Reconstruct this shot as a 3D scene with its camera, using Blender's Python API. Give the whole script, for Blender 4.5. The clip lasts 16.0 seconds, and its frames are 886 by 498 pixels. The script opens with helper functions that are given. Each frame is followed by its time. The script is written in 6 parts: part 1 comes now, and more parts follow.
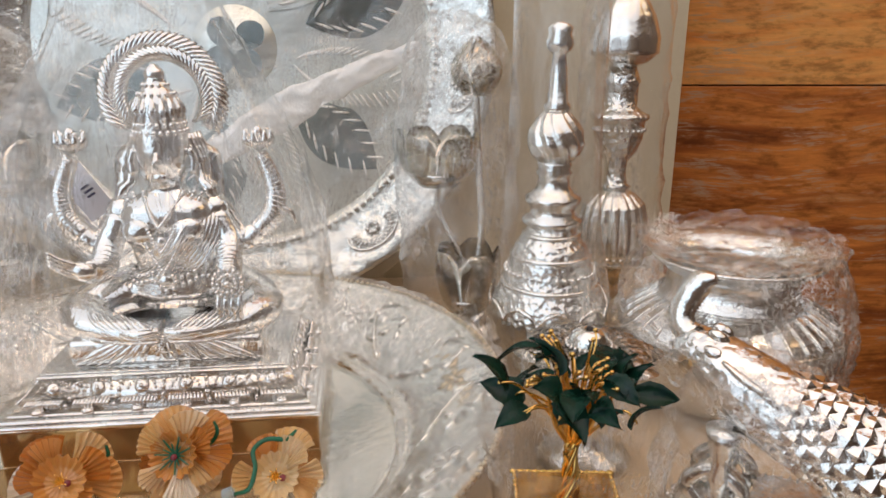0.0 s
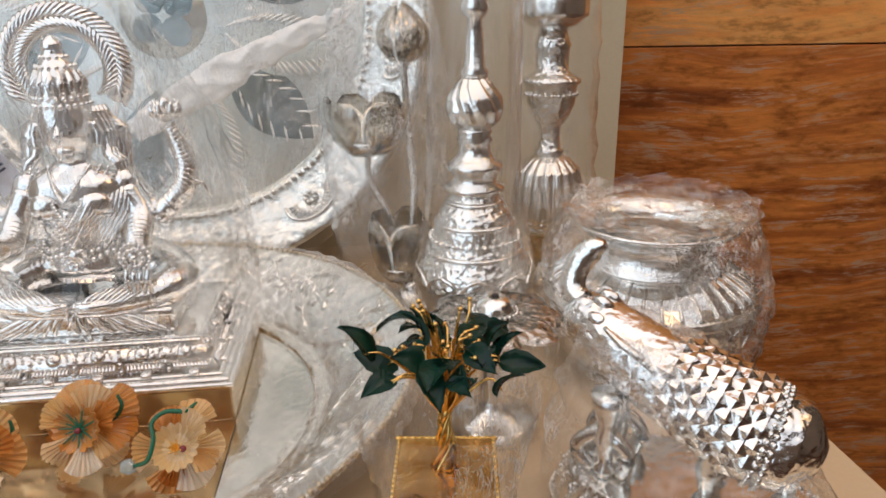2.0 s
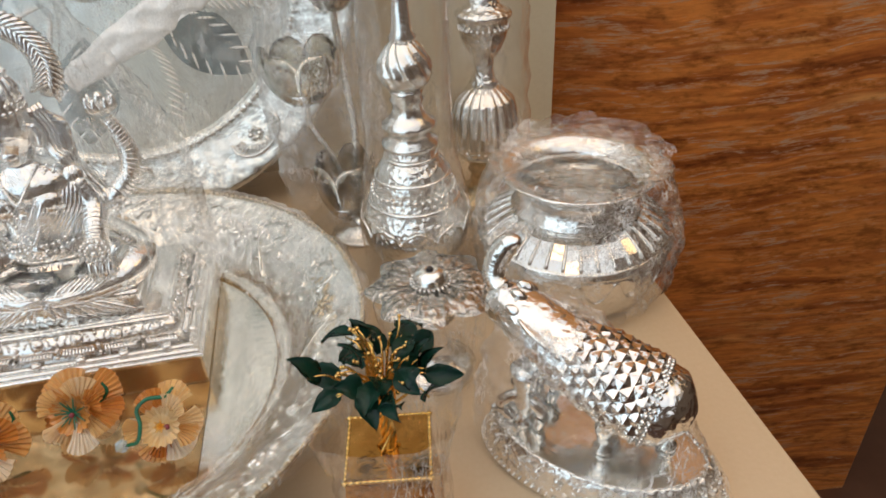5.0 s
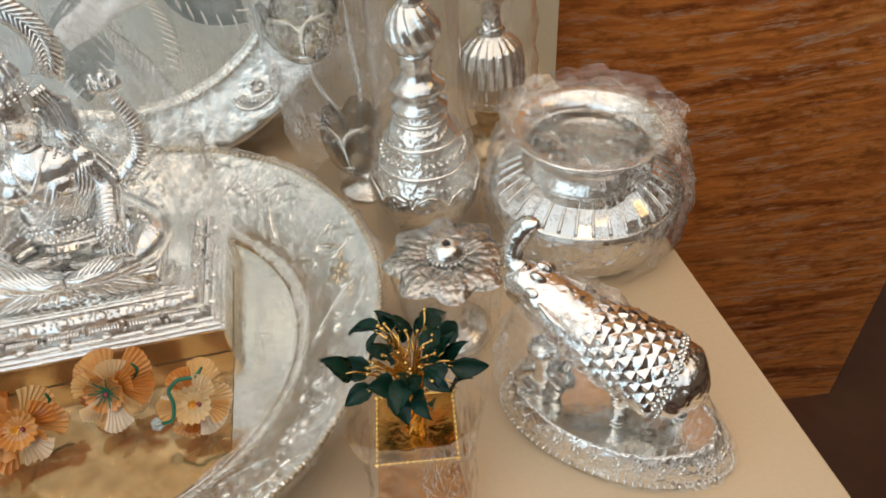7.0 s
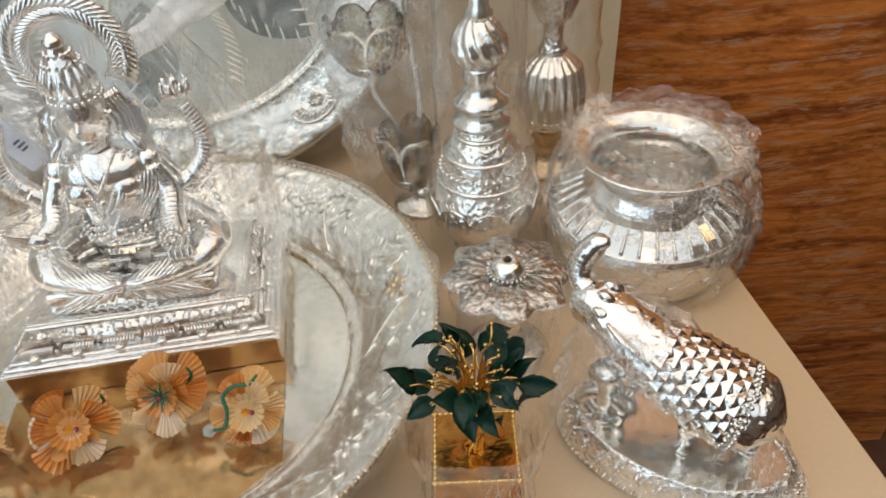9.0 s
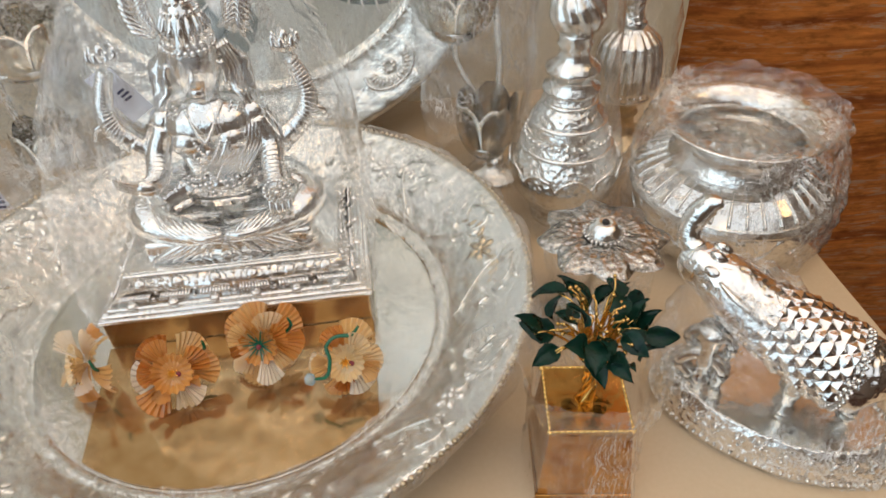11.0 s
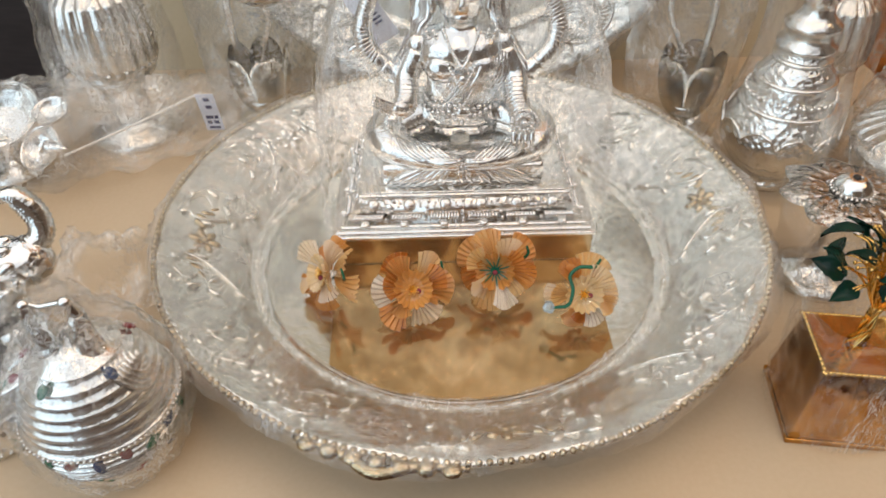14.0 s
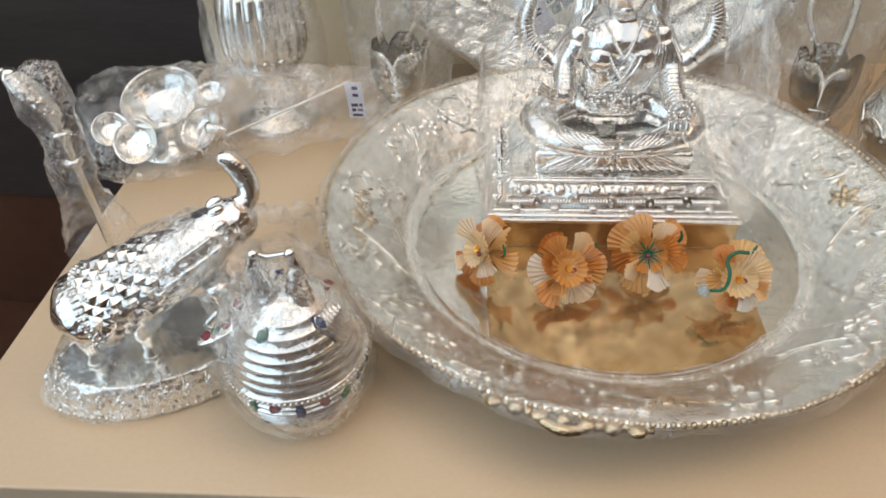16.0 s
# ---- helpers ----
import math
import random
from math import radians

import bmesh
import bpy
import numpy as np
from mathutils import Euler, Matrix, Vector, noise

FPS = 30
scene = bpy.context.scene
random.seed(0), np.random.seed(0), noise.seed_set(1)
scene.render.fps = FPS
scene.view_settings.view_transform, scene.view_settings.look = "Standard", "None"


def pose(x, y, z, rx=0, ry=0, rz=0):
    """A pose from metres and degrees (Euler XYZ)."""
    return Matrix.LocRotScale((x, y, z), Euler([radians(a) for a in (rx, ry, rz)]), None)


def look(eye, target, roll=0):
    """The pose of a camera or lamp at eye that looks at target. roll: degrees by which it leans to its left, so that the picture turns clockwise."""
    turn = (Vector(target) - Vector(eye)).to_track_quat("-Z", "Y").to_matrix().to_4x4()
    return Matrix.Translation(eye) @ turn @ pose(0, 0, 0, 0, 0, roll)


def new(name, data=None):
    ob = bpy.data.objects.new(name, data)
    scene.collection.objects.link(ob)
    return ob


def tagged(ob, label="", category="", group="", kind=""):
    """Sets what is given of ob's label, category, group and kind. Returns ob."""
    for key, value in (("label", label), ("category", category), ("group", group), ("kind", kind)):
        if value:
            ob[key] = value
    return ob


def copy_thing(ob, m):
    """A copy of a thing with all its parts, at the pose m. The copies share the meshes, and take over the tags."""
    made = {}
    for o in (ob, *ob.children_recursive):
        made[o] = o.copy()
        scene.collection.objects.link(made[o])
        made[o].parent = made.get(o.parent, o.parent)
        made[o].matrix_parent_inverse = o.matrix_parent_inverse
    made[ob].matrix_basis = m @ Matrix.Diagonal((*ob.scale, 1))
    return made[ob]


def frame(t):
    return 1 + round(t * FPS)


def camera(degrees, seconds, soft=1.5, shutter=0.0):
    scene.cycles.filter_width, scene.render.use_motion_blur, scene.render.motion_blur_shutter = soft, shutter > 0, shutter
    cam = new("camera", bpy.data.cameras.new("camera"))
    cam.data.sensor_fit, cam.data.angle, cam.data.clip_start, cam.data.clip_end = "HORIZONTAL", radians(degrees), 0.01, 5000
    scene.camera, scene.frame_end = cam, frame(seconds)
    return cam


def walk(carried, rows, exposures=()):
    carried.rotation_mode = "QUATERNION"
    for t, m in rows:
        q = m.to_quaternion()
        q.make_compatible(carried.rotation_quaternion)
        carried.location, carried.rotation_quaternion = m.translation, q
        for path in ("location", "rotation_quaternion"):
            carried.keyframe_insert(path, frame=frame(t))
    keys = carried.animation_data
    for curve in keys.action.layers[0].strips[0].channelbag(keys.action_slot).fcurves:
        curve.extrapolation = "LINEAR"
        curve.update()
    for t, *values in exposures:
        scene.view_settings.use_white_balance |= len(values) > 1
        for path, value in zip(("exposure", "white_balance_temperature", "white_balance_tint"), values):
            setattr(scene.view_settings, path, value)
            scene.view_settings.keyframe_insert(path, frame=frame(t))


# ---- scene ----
cam = camera(64.6, 16.0, 1.7)
METRES, EYE, TILT, LEAN, TURN = 0.55, 0.257, -17.0, 0.0, 0.0
ROWS = [
    (0.0, 0.0, 0.0, 0.0, 0.0, 0.0, -0.0),
    (0.5, 0.0229, 0.0023, -0.0022, 0.24, -0.01, 0.26),
    (1.0, 0.0546, 0.0068, -0.0059, 0.21, -0.01, 0.71),
    (1.5, 0.0792, 0.0087, -0.0122, -0.2, -0.62, 0.96),
    (2.0, 0.0966, -0.0006, 0.0038, -0.59, -2.85, 1.01),
    (2.5, 0.1172, -0.0042, 0.029, -1.02, -6.49, 1.22),
    (3.0, 0.1337, -0.0228, 0.0616, -1.5, -8.77, 1.68),
    (3.5, 0.1425, -0.0284, 0.0871, -2.12, -11.23, 2.26),
    (6.0, 0.1291, -0.0505, 0.23, -4.83, -22.12, 4.57),
    (6.5, 0.1209, -0.0333, 0.2448, -5.01, -24.85, 4.87),
    (7.0, 0.1198, -0.0265, 0.2698, -4.89, -24.89, 4.96),
    (7.5, 0.1062, -0.0215, 0.285, -3.63, -23.58, 4.29),
    (8.0, 0.103, -0.021, 0.278, -2.0, -22.54, 4.39),
    (8.5, 0.097, -0.0164, 0.2638, -1.72, -22.45, 4.12),
    (11.0, -0.0371, -0.0384, 0.2269, -0.68, -23.1, 2.24),
    (11.5, -0.0764, -0.0418, 0.2162, 0.18, -23.69, 1.56),
    (12.0, -0.1187, -0.0509, 0.2092, 1.22, -23.48, 1.28),
    (12.5, -0.1576, -0.0656, 0.2019, 2.12, -23.3, 0.94),
    (13.0, -0.1976, -0.0778, 0.194, 2.8, -23.15, 0.3),
    (13.5, -0.2391, -0.0818, 0.1805, 3.87, -23.59, -0.38),
    (14.0, -0.2741, -0.0836, 0.1726, 4.8, -24.09, -0.75),
    (14.5, -0.3018, -0.0895, 0.1626, 6.27, -24.28, -0.73),
    (15.0, -0.3413, -0.1058, 0.1523, 7.15, -24.0, -1.31),
    (15.5, -0.3738, -0.1256, 0.1443, 8.23, -23.81, -1.87),
    (16.0, -0.409, -0.1558, 0.1453, 9.09, -23.04, -1.43),
]
walk(cam, [(t, pose(0, 0, EYE, TILT, LEAN, TURN) @ pose(METRES * x, METRES * y, METRES * z, 90 + pitch, roll, yaw)) for t, x, y, z, yaw, pitch, roll in ROWS],
     ((0.0, -0.06, 6350, 13), (3.5, -0.01, 6280, 11), (7.0, 0.0, 6260, 5), (11.0, 0.0, 6230, 7), (13.5, 0.05, 6260, 8), (16.0, 0.09, 6030, 6)))

# ---- world and lights ----
world = bpy.data.worlds.new("world")
scene.world = world
world.use_nodes = True
wn = world.node_tree.nodes
wn["Background"].inputs[0].default_value = (1.0, 0.9, 0.78, 1)
wn["Background"].inputs[1].default_value = 0.02


def area(name, m, sx, sy, watts, colour):
    d = bpy.data.lights.new(name, "AREA")
    d.shape, d.size, d.size_y, d.energy, d.color = "RECTANGLE", sx, sy, watts, colour
    ob = new(name, d)
    ob.matrix_world = m
    return tagged(ob, "", "", "", "structure")


area("ceiling_panel_light", pose(-0.5, -0.25, 1.69, 0, 0, 0), 4.0, 3.2, 37, (0.95, 0.97, 1.0))
# unseen warm fill, added to tint the right side of the counter
area("warm_fill_light", pose(0.95, 0.3, 1.69, 0, 0, 0), 1.9, 0.7, 10.5, (1.0, 0.64, 0.31))
area("shop_window_light", look((-1.6, -1.55, 0.7), (-0.1, 0.5, 0.0)), 3.0, 2.1, 27, (0.72, 0.88, 1.0))
# unseen dim warm panels, added so the silver mirrors orange glints
for sx, sy in ((-0.75, 0.1), (0.55, -0.2), (-0.1, -0.75), (-0.15, 0.35), (-1.3, -0.5)):
    area("warm_glint_panel", pose(sx, sy, 1.66), 0.3, 0.3, 0.75, (1.0, 0.56, 0.2))

for sx, sy in ((-0.45, -0.1), (0.2, 0.1), (0.75, 0.35), (-1.0, 0.3)):
    area("spot_lamp", pose(sx, sy, 1.65), 0.07, 0.07, 0.5, (1.0, 0.74, 0.46))

# ---- materials ----


def nodes_of(name):
    m = bpy.data.materials.new(name)
    m.use_nodes = True
    t = m.node_tree
    return m, t, t.nodes["Principled BSDF"]


def add(t, kind, **values):
    n = t.nodes.new(kind)
    for k, v in values.items():
        if k in n.inputs:
            n.inputs[k].default_value = v
    return n


def coords(t, scale=(1, 1, 1), rnd=False):
    tc = t.nodes.new("ShaderNodeTexCoord")
    mp = t.nodes.new("ShaderNodeMapping")
    mp.inputs["Scale"].default_value = scale
    t.links.new(tc.outputs["Object"], mp.inputs["Vector"])
    return mp.outputs[0]


def ramp(t, fac, stops):
    r = t.nodes.new("ShaderNodeValToRGB")
    e = r.color_ramp.elements
    while len(e) < len(stops):
        e.new(0.5)
    for el, (p, c) in zip(e, stops):
        el.position, el.color = p, (*c, 1)
    t.links.new(fac, r.inputs[0])
    return r.outputs[0]


def surface(name, colours, rough=(0.4, 0.5), metal=0.0, grain=60.0, broad=6.0, bump=0.1, bump_scale=200.0, relief=0.0, relief_scale=90.0, stretch=(1, 1, 1)):
    """A surface with colour, gloss and relief varied at two scales. colours: two or three."""
    m, t, p = nodes_of(name)
    v = coords(t, stretch)
    n1, n2 = add(t, "ShaderNodeTexNoise", Scale=grain, Detail=6.0), add(t, "ShaderNodeTexNoise", Scale=broad, Detail=4.0)
    mix = t.nodes.new("ShaderNodeMath")
    mix.operation = "MULTIPLY_ADD"
    mix.inputs[1].default_value = 0.45
    half = t.nodes.new("ShaderNodeMath")
    half.operation = "MULTIPLY"
    half.inputs[1].default_value = 0.55
    for n in (n1, n2):
        t.links.new(v, n.inputs["Vector"])
    t.links.new(n2.outputs[0], half.inputs[0])
    t.links.new(n1.outputs[0], mix.inputs[0])
    t.links.new(half.outputs[0], mix.inputs[2])
    k = len(colours)
    t.links.new(ramp(t, mix.outputs[0], [(0.3 + 0.4 * i / max(1, k - 1), c) for i, c in enumerate(colours)]), p.inputs["Base Color"])
    mr = add(t, "ShaderNodeMapRange", **{"To Min": rough[0], "To Max": rough[1]})
    mr.inputs["From Min"].default_value, mr.inputs["From Max"].default_value = 0.3, 0.7
    t.links.new(n2.outputs[0], mr.inputs["Value"])
    t.links.new(mr.outputs[0], p.inputs["Roughness"])
    p.inputs["Metallic"].default_value = metal
    b = add(t, "ShaderNodeBump", Strength=bump, Distance=0.001)
    n3 = add(t, "ShaderNodeTexNoise", Scale=bump_scale, Detail=3.0)
    t.links.new(v, n3.inputs["Vector"])
    t.links.new(n3.outputs[0], b.inputs["Height"])
    last = b
    if relief:
        b2 = add(t, "ShaderNodeBump", Strength=relief, Distance=0.002)
        vo = add(t, "ShaderNodeTexVoronoi", Scale=relief_scale)
        vo.feature = "SMOOTH_F1"
        t.links.new(v, vo.inputs["Vector"])
        t.links.new(vo.outputs["Distance"], b2.inputs["Height"])
        t.links.new(b.outputs[0], b2.inputs["Normal"])
        last = b2
    t.links.new(last.outputs[0], p.inputs["Normal"])
    return m


def film_material(name, haze=0.03, lines=0.3, gloss=0.5, crease=60.0, stretch=(1, 1, 1), bump=0.35):
    """Thin clear wrapping: see-through, with glossy folds; its white lines are milky creases and painted glints."""
    m, t, p = nodes_of(name)
    v = coords(t, stretch)
    n = add(t, "ShaderNodeTexNoise", Scale=crease, Detail=3.0, Roughness=0.55, Distortion=1.2)
    n2 = add(t, "ShaderNodeTexNoise", Scale=crease * 2.7, Detail=4.0, Roughness=0.6, Distortion=2.2)
    patch = add(t, "ShaderNodeTexNoise", Scale=crease * 0.45, Detail=2.0)
    for q in (n, n2, patch):
        t.links.new(v, q.inputs["Vector"])
    b = add(t, "ShaderNodeBump", Strength=bump, Distance=0.002)
    hh = t.nodes.new("ShaderNodeMath")
    hh.operation = "MULTIPLY_ADD"
    hh.inputs[1].default_value = 0.4
    t.links.new(n2.outputs[0], hh.inputs[0])
    t.links.new(n.outputs[0], hh.inputs[2])
    t.links.new(hh.outputs[0], b.inputs["Height"])
    gl = add(t, "ShaderNodeBsdfGlossy", Roughness=0.06)
    gl.inputs["Color"].default_value = (1, 1, 1, 1)
    t.links.new(b.outputs[0], gl.inputs["Normal"])
    tr = t.nodes.new("ShaderNodeBsdfTransparent")
    df = t.nodes.new("ShaderNodeBsdfDiffuse")
    df.inputs["Color"].default_value = (0.93, 0.93, 0.92, 1)
    t.links.new(b.outputs[0], df.inputs["Normal"])
    off = t.nodes.new("ShaderNodeMath")
    off.operation = "SUBTRACT"
    off.inputs[1].default_value = 0.5
    t.links.new(n2.outputs[0], off.inputs[0])
    ab = t.nodes.new("ShaderNodeMath")
    ab.operation = "ABSOLUTE"
    t.links.new(off.outputs[0], ab.inputs[0])
    ln = add(t, "ShaderNodeMapRange", **{"To Min": lines, "To Max": 0.0})
    ln.inputs["From Min"].default_value, ln.inputs["From Max"].default_value = 0.003, 0.024
    t.links.new(ab.outputs[0], ln.inputs["Value"])
    pm = add(t, "ShaderNodeMapRange", **{"To Min": 0.0, "To Max": 1.0})
    pm.inputs["From Min"].default_value, pm.inputs["From Max"].default_value = 0.42, 0.62
    t.links.new(patch.outputs[0], pm.inputs["Value"])
    # long drawn-out slanting streaks: glints put into white diffuse colour, besides creases
    sm = t.nodes.new("ShaderNodeMapping")
    sm.inputs["Rotation"].default_value = (0.5, 0.45, 0.6)
    sm.inputs["Scale"].default_value = (1.0, 0.16, 0.3)
    t.links.new(v, sm.inputs["Vector"])
    sn = add(t, "ShaderNodeTexNoise", Scale=crease * 3.2, Detail=3.0, Roughness=0.6, Distortion=0.6)
    t.links.new(sm.outputs[0], sn.inputs["Vector"])
    so = t.nodes.new("ShaderNodeMath")
    so.operation = "SUBTRACT"
    so.inputs[1].default_value = 0.52
    t.links.new(sn.outputs[0], so.inputs[0])
    sa = t.nodes.new("ShaderNodeMath")
    sa.operation = "ABSOLUTE"
    t.links.new(so.outputs[0], sa.inputs[0])
    sl = add(t, "ShaderNodeMapRange", **{"To Min": lines * 0.9, "To Max": 0.0})
    sl.inputs["From Min"].default_value, sl.inputs["From Max"].default_value = 0.002, 0.016
    t.links.new(sa.outputs[0], sl.inputs["Value"])
    both = t.nodes.new("ShaderNodeMath")
    both.operation = "MAXIMUM"
    t.links.new(ln.outputs[0], both.inputs[0])
    t.links.new(sl.outputs[0], both.inputs[1])
    hz = t.nodes.new("ShaderNodeMath")
    hz.operation = "MULTIPLY_ADD"
    hz.inputs[2].default_value = haze
    t.links.new(both.outputs[0], hz.inputs[0])
    t.links.new(pm.outputs[0], hz.inputs[1])
    m1 = t.nodes.new("ShaderNodeMixShader")
    t.links.new(hz.outputs[0], m1.inputs[0])
    t.links.new(tr.outputs[0], m1.inputs[1])
    t.links.new(df.outputs[0], m1.inputs[2])
    lw = add(t, "ShaderNodeLayerWeight", Blend=0.5)
    t.links.new(b.outputs[0], lw.inputs["Normal"])
    pw = t.nodes.new("ShaderNodeMath")
    pw.operation = "POWER"
    pw.inputs[1].default_value = 3.6
    t.links.new(lw.outputs["Facing"], pw.inputs[0])
    mg = t.nodes.new("ShaderNodeMath")
    mg.operation = "MULTIPLY_ADD"
    mg.use_clamp = True
    mg.inputs[1].default_value, mg.inputs[2].default_value = gloss, 0.07
    t.links.new(pw.outputs[0], mg.inputs[0])
    m2 = t.nodes.new("ShaderNodeMixShader")
    t.links.new(mg.outputs[0], m2.inputs[0])
    t.links.new(m1.outputs[0], m2.inputs[1])
    t.links.new(gl.outputs[0], m2.inputs[2])
    t.links.new(m2.outputs[0], t.nodes["Material Output"].inputs["Surface"])
    return m


SILVER = surface("silver", [(0.84, 0.82, 0.78), (0.94, 0.93, 0.9)], (0.13, 0.27), 1.0, grain=90, broad=18, bump=0.5, bump_scale=150, relief=0.12, relief_scale=320)
SILVER_FIGURED = surface("figured_silver", [(0.84, 0.82, 0.79), (0.95, 0.94, 0.92)], (0.1, 0.22), 1.0, grain=90, broad=18, bump=0.7, bump_scale=260, relief=0.5, relief_scale=230)
SILVER_CAST = surface("cast_silver", [(0.86, 0.84, 0.81), (0.95, 0.94, 0.92)], (0.07, 0.17), 1.0, grain=90, broad=18, bump=0.35, bump_scale=170, relief=0.1, relief_scale=420)
SILVER_FILIGREE = surface("filigree_silver", [(0.7, 0.66, 0.6), (0.96, 0.94, 0.91)], (0.1, 0.2), 1.0, grain=420, broad=60, bump=0.5, bump_scale=420, relief=0.5, relief_scale=260)
PEARL = surface("pearly_silver", [(0.7, 0.65, 0.56), (0.9, 0.87, 0.8)], (0.07, 0.16), 1.0, grain=60, broad=20, bump=0.3, bump_scale=120)
SILVER_CHASED = surface("chased_silver", [(0.84, 0.82, 0.78), (0.95, 0.94, 0.91)], (0.12, 0.26), 1.0, bump=0.5, bump_scale=420, relief=0.9, relief_scale=230)
SILVER_RIM = surface("etched_silver", [(0.74, 0.74, 0.69), (0.92, 0.91, 0.87)], (0.13, 0.3), 1.0, grain=110, broad=14, bump=1.0, bump_scale=210, relief=1.0, relief_scale=85)
SILVER_MIRROR = surface("polished_silver", [(0.88, 0.86, 0.82), (0.94, 0.93, 0.9)], (0.03, 0.08), 1.0, bump=0.04, bump_scale=40)
SILVER_BRUSHED = surface("scratched_silver", [(0.7, 0.69, 0.64), (0.9, 0.89, 0.85)], (0.1, 0.24), 1.0, grain=140, broad=22, bump=0.35, bump_scale=160)
SILVER_FROST = surface("frosted_silver", [(0.74, 0.78, 0.74), (0.9, 0.92, 0.88)], (0.3, 0.44), 1.0, grain=40, broad=9, bump=0.08, bump_scale=700)
SILVER_CUT = surface("bright_cut_silver", [(0.88, 0.88, 0.86), (0.95, 0.95, 0.94)], (0.45, 0.6), 0.55, bump=0.1)
SILVER_DARK = surface("oxidised_silver", [(0.2, 0.26, 0.26), (0.38, 0.43, 0.43)], (0.2, 0.4), 1.0, bump=0.2, bump_scale=400)
GOLD = surface("gold_plate", [(0.3, 0.13, 0.03), (0.7, 0.4, 0.12)], (0.06, 0.2), 1.0, grain=55, broad=30, bump=0.35, bump_scale=120)
GOLD_WIRE = surface("gold_wire", [(0.8, 0.5, 0.14), (0.95, 0.68, 0.25)], (0.12, 0.25), 1.0, bump=0.1, bump_scale=500)
GILT_AND_GLINT = surface("gilt_and_glints", [(0.45, 0.33, 0.18), (0.78, 0.67, 0.48)], (0.15, 0.3), 1.0, grain=150, bump=0.8, bump_scale=400)
LEAF = surface("enamelled_leaf", [(0.004, 0.028, 0.022), (0.012, 0.06, 0.04), (0.02, 0.05, 0.055)], (0.06, 0.18), 0.0, grain=150, broad=60, bump=0.4, bump_scale=500)
GREEN = surface("green_enamel", [(0.008, 0.085, 0.045), (0.015, 0.15, 0.08)], (0.2, 0.3), 0.0, bump=0.2)
RED = surface("red_enamel", [(0.14, 0.015, 0.03), (0.24, 0.04, 0.05)], (0.15, 0.3), 0.0, bump=0.2)
BLUE = surface("blue_enamel", [(0.015, 0.03, 0.09), (0.03, 0.06, 0.15)], (0.15, 0.3), 0.0, bump=0.2)
CREAM = surface("cream_laminate", [(0.53, 0.415, 0.28), (0.58, 0.465, 0.33)], (0.28, 0.4), 0.0, grain=300, broad=4, bump=0.03, bump_scale=700)
BOARD = surface("cream_board", [(0.60, 0.53, 0.38), (0.66, 0.59, 0.44)], (0.5, 0.6), 0.0, grain=300, broad=3, bump=0.05, bump_scale=600)
PLASTER = surface("warm_plaster", [(0.62, 0.55, 0.45), (0.7, 0.63, 0.53)], (0.7, 0.8), 0.0, bump=0.1)
TAUPE = surface("brown_plaster", [(0.2, 0.15, 0.11), (0.27, 0.2, 0.15)], (0.7, 0.8), 0.0, bump=0.1)
CEILING = surface("white_ceiling", [(0.74, 0.72, 0.68), (0.8, 0.78, 0.74)], (0.8, 0.9), 0.0, bump=0.05)
DARK = surface("dark_veneer", [(0.026, 0.021, 0.021), (0.05, 0.039, 0.037)], (0.35, 0.5), 0.0, grain=30, broad=3, stretch=(1, 1, 6))
BROWN = surface("brown_floor", [(0.06, 0.026, 0.015), (0.11, 0.05, 0.03)], (0.3, 0.5), 0.0, grain=20, broad=3)
TAN = surface("tan_lacquer", [(0.42, 0.26, 0.11), (0.68, 0.49, 0.27)], (0.06, 0.18), 0.8, grain=80, broad=10, bump=0.05)
PAPER = surface("label_paper", [(0.74, 0.74, 0.82), (0.8, 0.8, 0.87)], (0.6, 0.7), 0.0, bump=0.05)
INK = surface("label_ink", [(0.05, 0.05, 0.12), (0.08, 0.08, 0.16)], (0.6, 0.7), 0.0)
CORD = surface("white_cord", [(0.7, 0.66, 0.6), (0.8, 0.77, 0.72)], (0.6, 0.7), 0.0)
FILM = film_material("cling_film", 0.028, 0.9, 0.95, 45, bump=1.1)
FILM_CLEAR = film_material("clear_film", 0.012, 0.42, 0.95, 48, (1, 1, 0.3), 0.8)
FILM_STRETCHED = film_material("stretched_film", 0.025, 0.42, 0.9, 38, bump=0.9)
FILM_HIGHLIGHT = film_material("highlight_film", 0.72, 0.3, 0.8, 60, (1, 1, 1), 0.5)
FILM_SHEET = film_material("crumpled_film", 0.05, 0.55, 1.0, 50, bump=1.4)
FILM_TUBE = film_material("tube_film", 0.008, 0.5, 0.7, 46, (1, 1, 0.25), 0.5)


